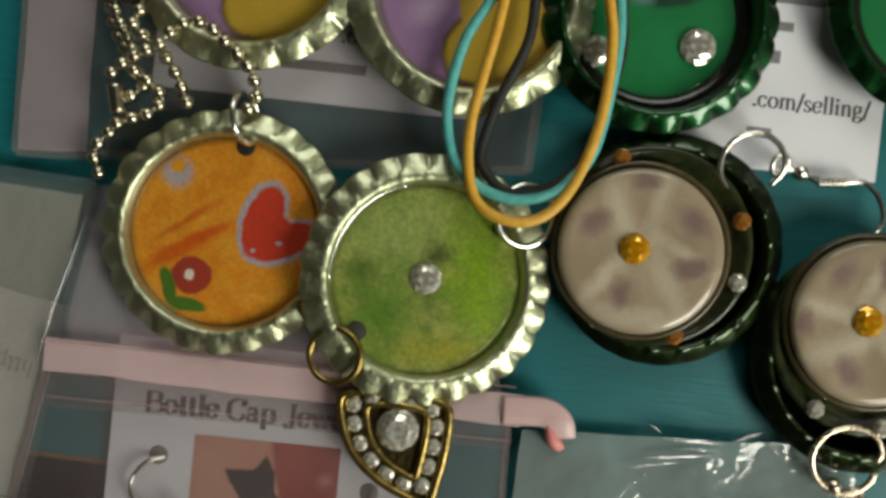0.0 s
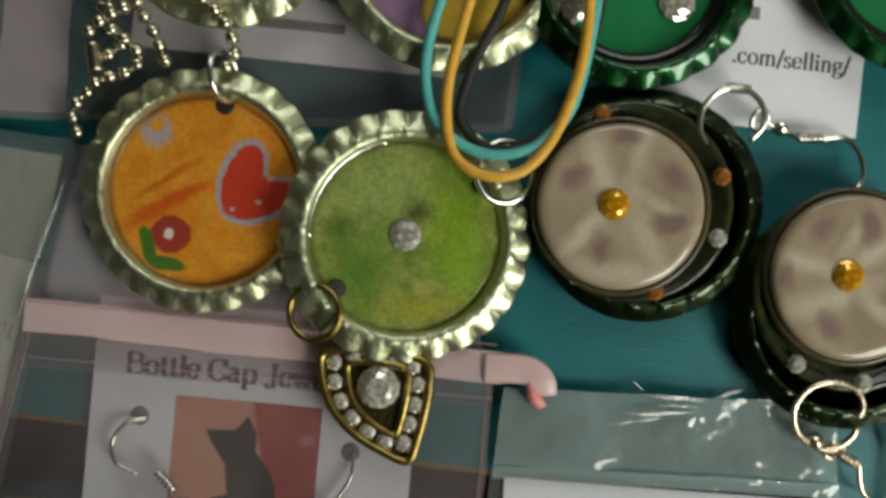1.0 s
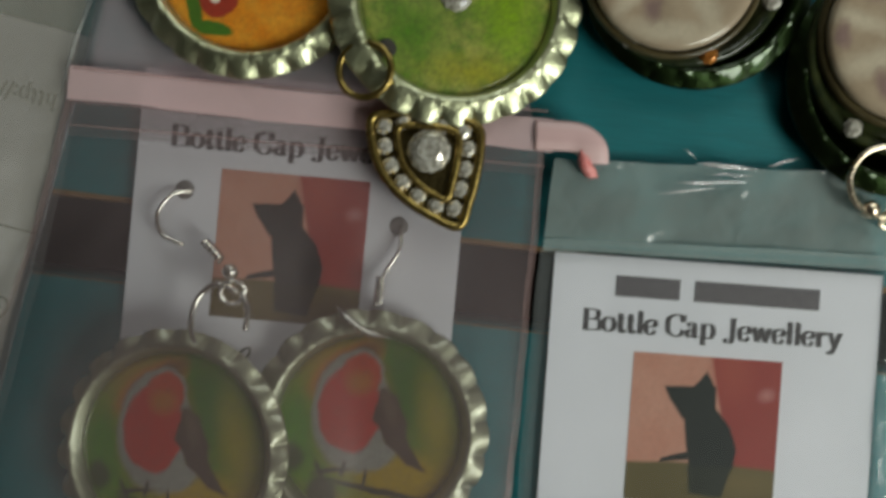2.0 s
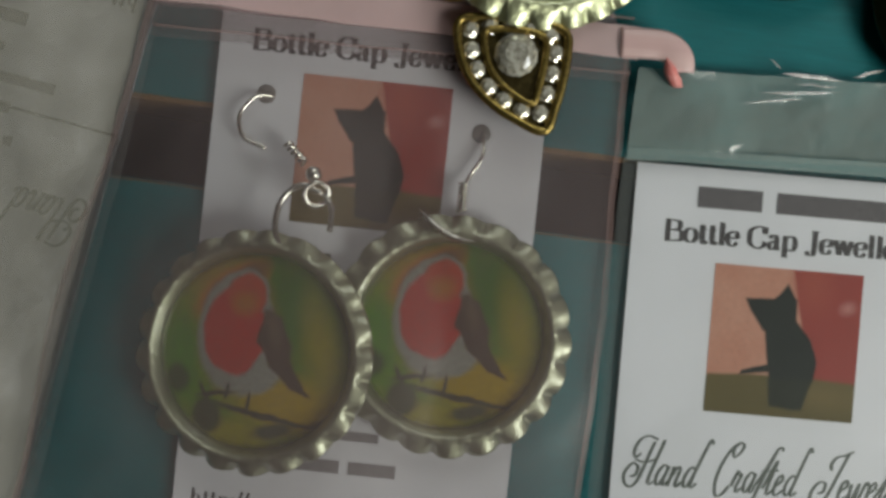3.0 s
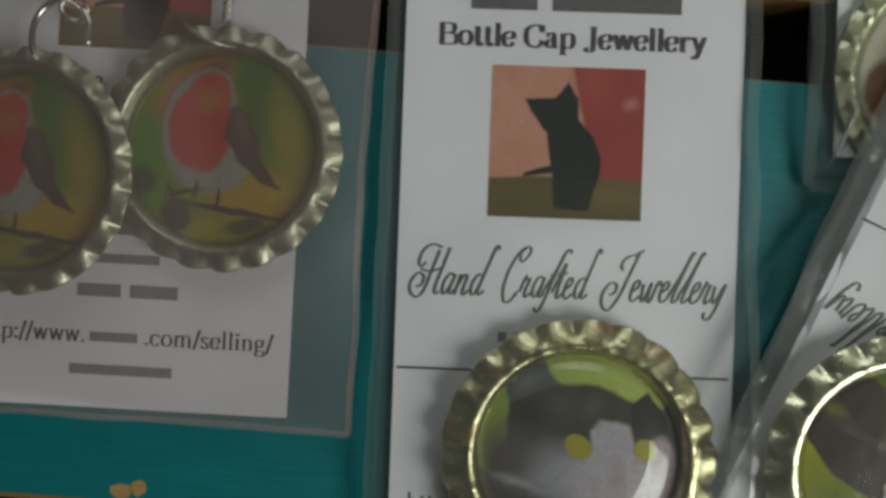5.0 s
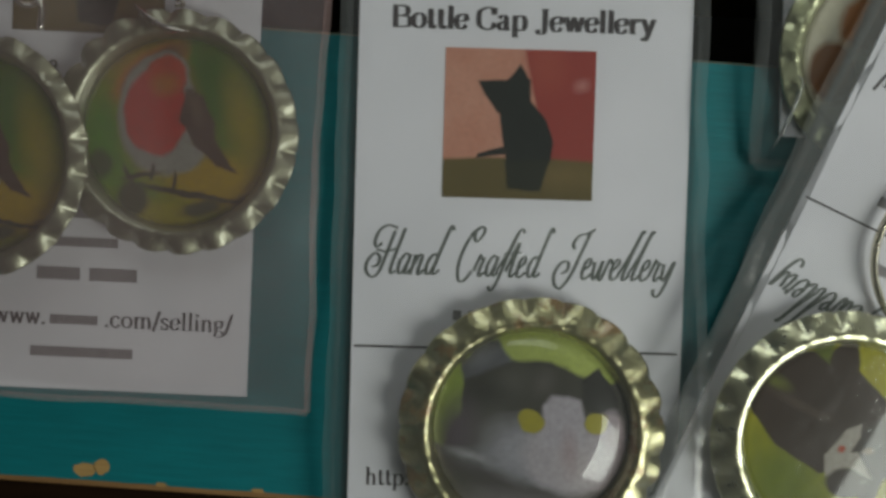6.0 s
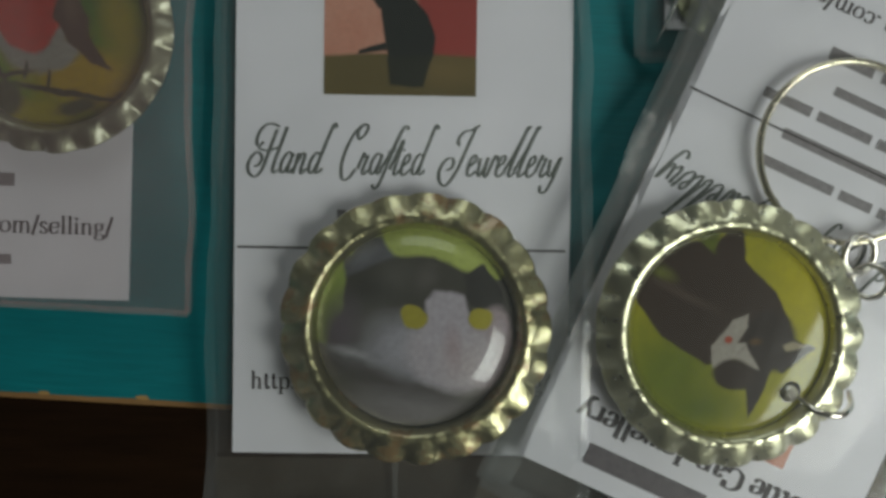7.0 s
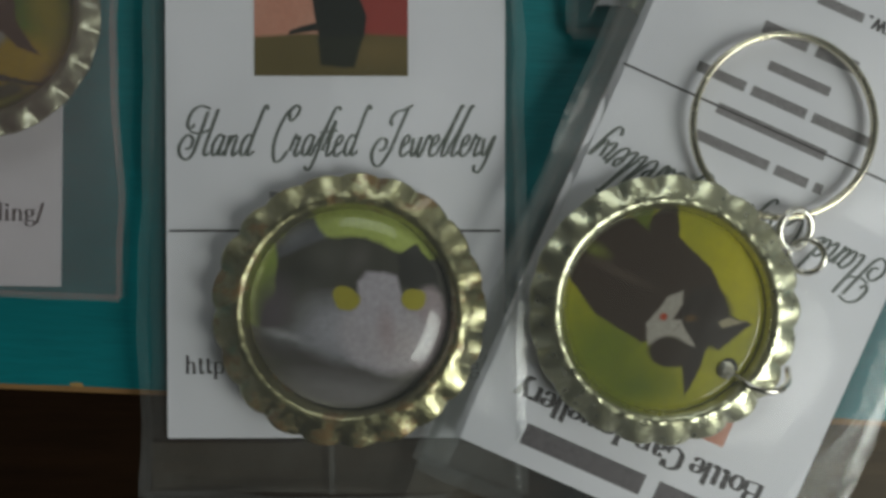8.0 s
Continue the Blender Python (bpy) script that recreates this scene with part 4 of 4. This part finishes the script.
def cord(label, mat, pts, z):
    top = [(x, y, z + 0.6 * math.sin(i)) for i, (x, y) in enumerate(pts)]
    t = thing("cord", at(0, 0, 0), label, "cord", "necklace cords")
    part("strand", tube("strand", top, 0.74, mat, step=0.8, sides=12), t)


cord("turquoise waxed cord looped through a jump ring", TEAL_CORD, [(-40.5, 150), (-43.8, 134), (-45.7, 126.0), (-49.0, 119.6), (-50.6, 111.0), (-49.3, 104.2), (-45.9, 100.7), (-41.2, 99.1), (-36.7, 99.9), (-33.8, 102.0), (-30.4, 107.3), (-28.5, 119.7), (-28.8, 127.3), (-30, 140), (-31, 150)], 8.6)
cord("amber yellow waxed cord looped through a jump ring", YELLOW_CORD, [(-42, 150), (-43.4, 136), (-44.2, 126.1), (-45.2, 119.9), (-47.1, 110.5), (-47.4, 104.4), (-46.2, 99.1), (-43.3, 96.7), (-39.5, 96.2), (-35.8, 98.0), (-32.4, 103.3), (-30.0, 111.9), (-29.6, 121.1), (-30.6, 127.2), (-32, 140), (-33, 150)], 9.6)
cord("black waxed cord looped through a jump ring", BLACK_CORD, [(-38, 150), (-39.6, 136), (-40.0, 126.4), (-40.6, 120.2), (-43.8, 112.3), (-45.6, 105.3), (-44.5, 102.3), (-41.3, 99.9), (-36.4, 101), (-32.0, 105.5), (-28.6, 115.9), (-27.7, 121.3), (-28.2, 127.4), (-29, 140), (-29.5, 150)], 7.3)


def ball_chain():
    chain = thing("ball_chain", at(0, 0, 0), "tarnished silver ball chain gathered beside a pendant", "chain")
    bead = lathe("bead", [(0.01, 0.98), (0.5, 0.85), (0.86, 0.48), (0.98, 0), (0.86, -0.48), (0.5, -0.85), (0.01, -0.98)], CHAIN, 12)
    strands = (
        [(-99, 140, 5), (-97.4, 122.6, 5), (-95.5, 118.0, 5.5), (-93.8, 115.8, 6), (-94.8, 113.4, 6), (-92.2, 111.2, 5), (-95.5, 107.8, 5), (-95.9, 105.5, 4), (-98.1, 102.9, 4), (-98.9, 100.9, 4), (-98.0, 98.4, 4)],
        [(-100, 138, 4), (-98.0, 121.0, 4), (-95.5, 116, 5), (-93.6, 112.7, 6.4), (-91.0, 110.9, 6.2), (-89.7, 109.2, 5), (-91.1, 107.2, 5), (-93.4, 106.3, 5), (-95.4, 105.2, 5.6)],
        [(-92, 140, 6), (-92.7, 122.2, 7), (-93.9, 119.0, 7), (-91.9, 116.8, 7.2), (-89.4, 115.0, 7), (-87.6, 112.2, 6), (-86.0, 108.8, 6)],
        [(-96.5, 112, 6), (-94.0, 113.9, 7), (-89.5, 115.8, 8.6), (-87.7, 117.9, 8.8), (-85.4, 119.2, 8.9), (-83.0, 118.7, 8.8), (-80.9, 117.0, 8.6), (-78.8, 115.3, 7.8), (-77.1, 113.0, 7.4), (-76.4, 110.4, 6.8), (-77.6, 108.6, 6.2)])
    for s in strands:
        part("link_wire", tube("link_wire", s, 0.28, CHAIN, step=0.8, sides=6), chain)
        for q in smooth_line(s, 2.15):
            part("bead", bead, chain, "", at(q.x, q.y, q.z))
    part("connector", tube("connector", [(-96.0, 110.4, 6), (-95.2, 106.6, 6)], 1.1, CHAIN, step=0.5), chain, "chain connector")


ball_chain()


# ---- green caps and button earrings ----
def green_cap(x, y, label, spin):
    c = bottle_cap("bottle_cap", at(x, y, 1.6, 0, 0, 0), label, 12.8, 16.0, 4.6, GREEN_CAP, GREEN_ENAMEL, 11.2, 1.2, 0.25, "bottle cap", "green bottle caps", seed=spin, spin=spin, deep=0.5)
    part("liner", lathe("liner", [(10.9, 1.3), (11.3, 1.9), (12.4, 2.1), (13.2, 1.8), (13.2, 0.6), (10.9, 0.6)], BLACK_GLOSS, 60, close=False), c, "glossy black liner ring")
    return c


g1 = green_cap(-22.4, 126.2, "green bottle cap with bright green print and rhinestones", 2)
for x, y, q in ((5.8, -3.5, 2.6), (-8.4, -5.2, 2.3)):
    part("crystal", gem("crystal", q, 1.1, CLEAR_GEM, 10), g1, "clear rhinestone", at(x, y, 1.5))
green_cap(16.4, 131.2, "green bottle cap lying on white card", 6)


def button_earring(name_label, bx, by, mx, my, ux, uy, spin, stones):
    e = thing("earring", at(bx, by, 0.5), name_label, "earring", "button earrings")
    part("cap_shell", cap_shell("cap_shell", 13.0, 16.1, 4.0, DARK_GREEN_CAP, 21, 0.13, spin), e, "dark green crimped cap", at(0, 0, 0, 0, 0, spin))
    dx, dy = mx - bx, my - by
    part("cup", lathe("cup", [(0.02, 3.2), (11.2, 3.2), (12.0, 3.6), (12.8, 4.5), (13.5, 4.7), (13.9, 4.3), (13.7, 2.5), (13.0, 0.9), (0.02, 0.9)], OLIVE_GLOSS, 72), e, "glossy black olive inner cup", at(dx, dy, 0))
    dx, dy = ux - bx, uy - by
    part("inner_rim", lathe("inner_rim", [(11.3, 4.6), (11.5, 5.3), (11.95, 5.4), (12.3, 5.1), (12.3, 4.0)], OLIVE_RIM, 72, close=False), e, "olive brown rim round the button", at(dx + 0.25, dy + 0.1, 0))
    prof = [(0.02, 1.15), (3, 1.2), (7, 1.35), (9.6, 1.55), (10.7, 1.5), (11.25, 1.1), (11.35, 0.5), (11.0, 0.0), (0.02, 0.0)]
    part("button", lathe("button", prof, PEARL, 72, lambda r, z, a, i: (r, z + (0.12 * math.cos(5 * a + 1) * math.sin(math.pi * min(1, r / 11)) if z > 1 else 0))), e, "cream pearly shell button", at(dx, dy, 5.2, 0, 0, spin * 31))
    part("crystal", gem("crystal", 2.15, 1.1, AMBER, 10), e, "amber rhinestone", at(dx - 1.0, dy + 0.2, 6.4, 0, 0, 11))
    for a, mat in stones:
        q = radians(a)
        part("crystal", gem("crystal", 1.35, 0.8, mat), e, "small rhinestone", at(mx - bx + 12.7 * math.cos(q), my - by + 12.7 * math.sin(q), 4.4))
    return e


button_earring("dark green cap earring with pearly button and amber stone", -18.7, 94.3, -21.0, 94.6, -22.9, 93.7, 0, ((-72, RUST_GEM), (20, RUST_GEM), (-19, CLEAR_GEM), (-123, CLEAR_GEM), (114, RUST_GEM)))
button_earring("dark green cap earring with pearly button, lower one", 10.6, 81.6, 10.2, 84.6, 9.4, 86.5, 3, ((-58, RUST_GEM), (-80, CLEAR_GEM), (-124, CLEAR_GEM), (25, RUST_GEM)))


def coil(pts, r, wire, turns, mat, parent):
    """A short wrapped coil along a straight line."""
    a, b = Vector(pts[0]), Vector(pts[1])
    ax = (b - a).normalized()
    s = ax.cross(Vector((0, 0, 1))).normalized()
    u = s.cross(ax)
    line = [a.lerp(b, i / (turns * 8)) + s * (r * math.cos(i * math.pi / 4)) + u * (r * math.sin(i * math.pi / 4)) for i in range(turns * 8 + 1)]
    part("coil", tube("coil", line, wire, mat, step=0.35, sides=6), parent)


def ball(r, mat):
    return lathe("bead", [(0.01, r), (r * 0.5, r * 0.87), (r * 0.87, r * 0.5), (r, 0), (r * 0.87, -r * 0.5), (r * 0.5, -r * 0.87), (0.01, -r)], mat, 14)


w1 = thing("ear_wire", at(0, 0, 0), "silver ear wire hooked to a button earring", "ear wire", "ear wires")
part("jump_ring", tube("jump_ring", [(-11.0, 103.0, 4.6), (-12.6, 105.2, 5), (-12.4, 108.2, 5.4), (-10.2, 110.6, 5.6), (-7.2, 111.0, 5.6), (-4.6, 109.4, 5.2), (-3.8, 106.6, 4.6), (-5.2, 104.2, 4)], 0.42, SILVER), w1)
part("loop", ring("loop", 1.5, 0.36, SILVER), w1, "", at(-4.2, 107.2, 4.2, 20, 30))
part("bead", ball(1.25, SILVER), w1, "", at(-0.9, 106.5, 3))
coil([(1.8, 105.4, 3), (5.6, 105.6, 3)], 0.55, 0.28, 6, SILVER, w1)
part("hook", tube("hook", [(-4, 107.3, 3.6), (-0.9, 106.5, 3), (2.2, 105.3, 3), (5.6, 105.6, 3), (8.2, 105.8, 3), (10.3, 104.0, 3), (11.2, 101.2, 3), (10.4, 98.9, 3.2), (8.4, 97.8, 3.8), (6.4, 97.3, 4.6)], 0.36, SILVER), w1)
w2 = thing("ear_wire", at(0, 0, 0), "gilt ear wire hooked to a button earring", "ear wire", "ear wires")
part("jump_ring", tube("jump_ring", [(12.0, 67.4, 5), (12.7, 68.8, 5), (11.6, 71.0, 5.2), (8.6, 72.0, 5.2), (5.2, 70.9, 5.0), (3.5, 68.0, 4.6), (4.2, 64.8, 4.2), (6.8, 62.8, 4), (9.4, 62.6, 4), (11.6, 64.2, 4.2), (12.4, 65.8, 4.4)], 0.44, ROSE_WIRE), w2)
part("bead", ball(1.3, ROSE_WIRE), w2, "", at(7.0, 63.4, 3.6))
part("loop", ring("loop", 1.3, 0.34, ROSE_WIRE), w2, "", at(9.9, 62.2, 3.4, 30, 0))
coil([(11.0, 61.7, 3), (13.4, 60.6, 3)], 0.55, 0.28, 4, ROSE_WIRE, w2)
part("hook", tube("hook", [(9.0, 62.3, 3), (11.3, 61.8, 3), (13.6, 60.6, 3), (14.2, 58.4, 2.6), (14.9, 56.6, 2.2), (16.2, 55.6, 1.6)], 0.36, ROSE_WIRE), w2)
w3 = thing("ear_wire", at(0, 0, 0), "thin gilt wire end beside the button earring", "ear wire", "ear wires")
part("hook", tube("hook", [(17.8, 68.6, 2.6), (18.3, 66.1, 2), (19.1, 62.2, 1.2)], 0.32, ROSE_WIRE), w3)

# ---- red oval earrings in the organza bag ----
bottle_cap("earring", at(-59.3, 28.4, 1.4, 0, 0, 0), "silver bottle cap earring with green print and red oval", 12.9, 16.2, 3.8, SILVER_CAP, RED_OVAL_PRINT, 12.8, 1.9, 0.9, "earring", "red oval earrings", seed=11, deep=0.85)
bottle_cap("earring", at(-84.8, 24.3, 4.0, 0, -8.5, 0), "silver bottle cap earring resting on its pair", 13.2, 16.0, 3.6, SILVER_CAP, RED_OVAL_PRINT, 13.1, 1.8, 0.9, "earring", "red oval earrings", seed=14, deep=0.85)
w4 = thing("ear_wire", at(0, 0, 0), "silver ear wire threaded through a punched card", "ear wire", "ear wires")
part("hook", tube("hook", [(-86.4, 59.2, 1.2), (-88.7, 58.6, 2.4), (-90.5, 55.8, 2.8), (-89.6, 52.9, 3), (-86.6, 51.7, 3)], 0.33, SILVER), w4)
coil([(-83.4, 52.4, 4.2), (-80.8, 50.0, 4.8)], 0.5, 0.26, 5, SILVER, w4)
part("bead", ball(1.15, SILVER), w4, "", at(-79.4, 48.6, 5))
part("loop", ring("loop", 1.6, 0.34, SILVER), w4, "", at(-78.6, 45.9, 6, 15, 20))
part("jump_ring", tube("jump_ring", [(-77.9, 46.0, 6), (-80.6, 46.9, 6.3), (-82.9, 45.0, 6.6), (-83.6, 41.8, 7), (-82.8, 38.8, 7.2), (-80.2, 37.2, 7.4)], 0.42, SILVER), w4)
part("jump_ring", tube("jump_ring", [(-77.6, 46.0, 6), (-76.4, 44.0, 6.4), (-76.4, 41.0, 6.8)], 0.42, SILVER), w4)
w5 = thing("ear_wire", at(0, 0, 0), "silver ear wire behind the second earring", "ear wire", "ear wires")
part("hook", tube("hook", [(-57.0, 56.6, 1.2), (-56.9, 53.4, 2.4), (-58.4, 50.4, 2.6), (-59.2, 48.6, 3)], 0.3, SILVER), w5)
coil([(-59.2, 49.2, 3.2), (-59.2, 45.4, 3.6)], 0.5, 0.26, 6, SILVER, w5)
part("jump_ring", tube("jump_ring", [(-65.0, 45.3, 5), (-62.8, 43.2, 5.8), (-60.0, 41.7, 6.2), (-57.2, 41.4, 6.2)], 0.5, SILVER, taper=True), w5)

# ---- caps on the lower cards ----
grey = bottle_cap("magnet", at(-10.2, -10.8, 1.2, -2, 0, 0), "gold bottle cap with rust spots and domed grey print", 13.5, 17.9, 4.8, RUSTY_CAP, GREY_PRINT, 13.4, 2.6, 2.2, "magnet", seed=21, deep=0.7, disc_at=(0, 0.2))
brown = bottle_cap("keyring_cap", at(31.1, -10.6, 3.6, 0, 0, 0), "brassy bottle cap keyring with yellow and brown print", 13.3, 17.4, 4.4, BRASSY_CAP, BROWN_PRINT, 13.3, 2.9, 0.6, "keyring", seed=25, deep=0.65)
hole(brown, 8.4, -7.4, 3.2, 1.2)
part("crystal", gem("crystal", 1.2, 0.7, CLEAR_GEM), brown, "small clear stone", at(8.0, -7.8, 3.2))
part("jump_ring", tube("jump_ring", [(8.8, -8.0, 3), (10.6, -9.6, 5.2), (13.6, -10.2, 5.4), (16.0, -9.4, 3.6), (16.8, -7.8, 1.5)], 0.42, SILVER), brown)
key = thing("split_ring", at(47.3, 13.6, 4.9), "silver split key ring lying on a printed card", "key ring")
part("coil", tube("coil", [(12.1 * math.cos(radians(a)), 12.1 * math.sin(radians(a)), -0.3 + a / 1100) for a in range(-60, 650, 15)], 0.46, RING_GOLD, step=1.2, flat=0.9), key)
part("loop", ring("loop", 2.6, 0.5, SILVER), key, "small joining loop", at(1.4, -13.6, 0.5, 10, 20))
part("loop", ring("loop", 2.2, 0.42, SILVER), key, "small joining loop", at(3.2, -17.2, -0.2, 0, -25))
cream = bottle_cap("magnet", at(38.4, 41.4, 1.0, 0, 0, 0), "pale gold bottle cap with cream and rust print", 12.8, 15.8, 1.6, GOLD_CAP, CREAM_PRINT, 12.6, 0.8, 0.2, "magnet", seed=31, deep=0.3)


# ---- bags ----
def strip(name, pts, width, mat, z, parent, bumps=()):
    """A narrow seam along a line."""
    a, b = Vector((*pts[0], 0)), Vector((*pts[1], 0))
    s = (b - a).cross(Vector((0, 0, 1))).normalized() * width / 2
    cs = [(a - s).xy, (a + s).xy, (b + s).xy, (b - s).xy]
    part(name, sheet(name, cs, mat, z, bumps, 0.1, max(0.5, width / 4)), parent)


def bag(label, corners, front_z, mat, seam_mat, bumps, ripple, seed, seam=1.2, back=True, sides=(0, 1, 2, 3)):
    b = thing("bag", at(0, 0, 0), label, "bag")
    part("front", sheet("front", corners, mat, front_z, bumps, ripple, 1.5, seed), b)
    if back:
        part("back", sheet("back", corners, ORGANZA_BACK if mat is ORGANZA else mat, 0.3, (), 0.0, 6, seed), b)
    for i in sides:
        strip("seam", (corners[i], corners[(i + 1) % 4]), seam, seam_mat, front_z + 0.12, b, bumps)
    return b


RB = ((-84.8, 24.3, 16.2, 7.2), (-59.3, 28.4, 16.6, 4.6))
pink = bag("sheer pink organza gift bag with ribbon drawstring", [(-117.5, -6.0), (-41.0, -9.3), (-38.4, 69.0), (-103.4, 70.5)], 3.3, ORGANZA, ORGANZA_SEAM, RB, 0.7, 1.5, 0.9)
part("ruffle", sheet("ruffle", [(-103.4, 70.2), (-38.4, 68.8), (-46.0, 92.0), (-100.0, 97.0)], ORGANZA_FOLDED, 2.0, (), 0.5, 1.5, 4.2), pink, "gathered top of the bag")
part("hem", sheet("hem", [(-103.2, 65.6), (-38.6, 64.8), (-38.4, 68.6), (-103.3, 70.2)], ORGANZA, 3.6, (), 0.3, 1.2, 6.1), pink, "sewn hem below the ribbon")
for y0, y1 in ((67.0, 66.0), (74.6, 73.4)):
    part("stitched_line", tube("stitched_line", [(-103.0 + 6.5 * i, y0 + (y1 - y0) * i / 10 + 0.25 * noise.noise((i * 0.9, y0, 2)), 3.9 + 0.2 * noise.noise((i * 1.3, y0, 5))) for i in range(11)], 0.16, ORGANZA_SEAM, step=1.0, sides=6), pink, "pale stitched line")
ribbon = thing("ribbon", at(0, 0, 0), "pink satin ribbon threaded through an organza bag", "ribbon")
part("band", sheet("band", [(-103.6, 70.5), (-37.0, 68.0), (-37.0, 72.4), (-103.4, 75.2)], RIBBON, 3.7, (), 0.25, 1.2, 2.2), ribbon)
part("loose_end", tube("loose_end", [(-39.6, 70.2, 3.7), (-36.6, 70.3, 3.7), (-34.0, 70.3, 3.6), (-32.4, 69.7, 3.6), (-31.4, 68.5, 3.5), (-31.2, 66.9, 3.2)], 2.1, PINK_RIBBON, step=0.5, flat=0.28), ribbon, "curled ribbon end")
part("frayed_tip", tube("frayed_tip", [(-33.2, 68.6, 3.9), (-32.6, 67.0, 3.8), (-31.6, 65.8, 3.0), (-30.2, 65.2, 1.9)], 0.85, RED_THREAD, step=0.4, taper=True), ribbon, "frayed red tip")

top_bag = bag("sheer grey pink organza bag with two pendants on it", [(-110.8, 100.5), (-38.8, 103.6), (-33.5, 170.0), (-111.0, 170.0)], 1.6, ORGANZA, ORGANZA_SEAM, (), 0.3, 8.5, 1.3, sides=(0, 1, 3))
part("side_hem", sheet("side_hem", [(-110.6, 100.8), (-101.0, 101.2), (-101.0, 169.5), (-110.8, 169.5)], ORGANZA_FOLDED, 1.9, (), 0.3, 1.5, 5.4), top_bag, "folded side hem")

clear = bag("clear cellophane bag holding a card and magnet", [(-38.0, -36.2), (13.0, -36.2), (11.9, 55.6), (-37.0, 55.6)], 1.7, CELLO, CELLO_EDGE, ((-10.2, -10.8, 17.5, 5.2),), 0.25, 3.3, 1.6, sides=(0, 1, 3))
part("flap", sheet("flap", [(-36.9, 55.4), (11.8, 57.0), (10.0, 68.6), (-36.4, 67.4)], CELLO_FLAP, 2.0, (), 1.1, 0.9, 5.7), clear, "crumpled clear flap")
part("flap_fold", sheet("flap_fold", [(-37.0, 54.6), (11.8, 55.4), (11.8, 57.4), (-37.0, 56.3)], CELLO_FLAP, 2.3, (), 0.2, 0.8, 6.6), clear, "sealed fold line")
# white reflections on the flap's creases, added as thin tapered tubes
for x0, x1, y, rise, q in ((-17.2, -8.4, 67.9, -0.3, 0.30), (-19.6, -9.2, 65.6, 0.9, 0.22), (-15.6, -9.0, 66.8, 0.2, 0.12), (-22.4, -13.0, 64.2, 1.4, 0.12), (-7.4, -3.0, 69.0, 1.5, 0.2), (-19.0, -17.0, 69.2, -1.2, 0.1)):
    line = [(x0 + (x1 - x0) * k / 5, y + rise * (k / 5 - 0.5) + 0.25 * noise.noise((x0 + k * 1.7, y, 1)), 3.1 + 0.2 * math.sin(k)) for k in range(6)]
    part("crease", tube("crease", line, q, CREASE_GLINT, step=0.4, flat=0.3, taper=True), clear, "crease laid on as a glint streak")
part("gusset", sheet("gusset", [(-37.6, -36.0), (12.7, -36.0), (12.5, -29.0), (-37.4, -29.0)], CELLO_END, 1.3, (), 0.6, 0.9, 8.2), clear, "crumpled clear end of the bag")
part("bottom_weld", sheet("bottom_weld", [(-13.2, -36.0), (-12.4, -36.0), (-12.4, -29.0), (-13.0, -29.0)], CELLO_EDGE, 2.0, (), 0.1, 0.4, 1.1), clear)


def on_card(u, v, turn=-24.0, origin=(4.8, -28.1)):
    c, s = math.cos(radians(turn)), math.sin(radians(turn))
    return (origin[0] + u * c - v * s, origin[1] + u * s + v * c)


slant = bag("clear cellophane bag with slanted card and keyring", [on_card(-4.2, -5.0), on_card(50, -5.0), on_card(50, 92), on_card(-4.6, 92)], 3.8, CELLO, CELLO_EDGE, ((31.1, -10.6, 17.4, 4.8), (47.3, 13.6, 12.8, 2.2)), 0.25, 9.1, 2.0, back=False, sides=(0, 1, 3))
part("back", sheet("back", [on_card(-4.2, -5.0), on_card(50, -5.0), on_card(50, 92), on_card(-4.6, 92)], CELLO, 2.95, (), 0.0, 6, 2), slant)
part("margin", sheet("margin", [on_card(-4.4, -4.8), on_card(-0.4, -4.8), on_card(-0.4, 91), on_card(-4.6, 91)], CELLO_MARGIN, 3.4, (), 0.2, 0.9, 3.4), slant, "milky empty margin of the bag")
part("flap", sheet("flap", [on_card(-3.6, -16), on_card(50, -16), on_card(50, -4.6), on_card(-4.2, -4.6)], CELLO_END, 3.7, (), 1.4, 0.9, 7.7), slant, "crumpled clear flap")
small = bag("small clear cellophane bag with cream magnet", [(19.6, 26.4), (75, 25.2), (75, 118), (20.7, 118)], 1.5, CELLO, CELLO_EDGE, ((38.4, 41.4, 15.8, 1.7),), 0.1, 12.3, 1.6, sides=(0, 3))
part("crease", tube("crease", [(21.8, 28.3, 1.9), (23.6, 31.8, 2.2), (25.1, 36.0, 2.6), (25.5, 38.0, 2.8), (24.6, 38.6, 2.8)], 0.3, CREASE_GLINT, step=0.4, taper=True), small, "crease laid on as a glint streak")
left = bag("creased clear cellophane bag with upside down card", [(-156, 2), (-116.5, -6.0), (-98.8, 96.4), (-150, 99.0)], 2.4, CELLO_HAZY, CELLO_EDGE, (), 0.9, 15.1, 2.4, back=False, sides=(1, 2))
part("crease", tube("crease", [(-99.6, 92.0, 3.3), (-101.0, 86.4, 3.3), (-103.4, 78.0, 3.3), (-105.0, 70.5, 3.2)], 0.3, CELLO_EDGE, step=0.5, taper=True), left, "crease laid on as a glint streak")
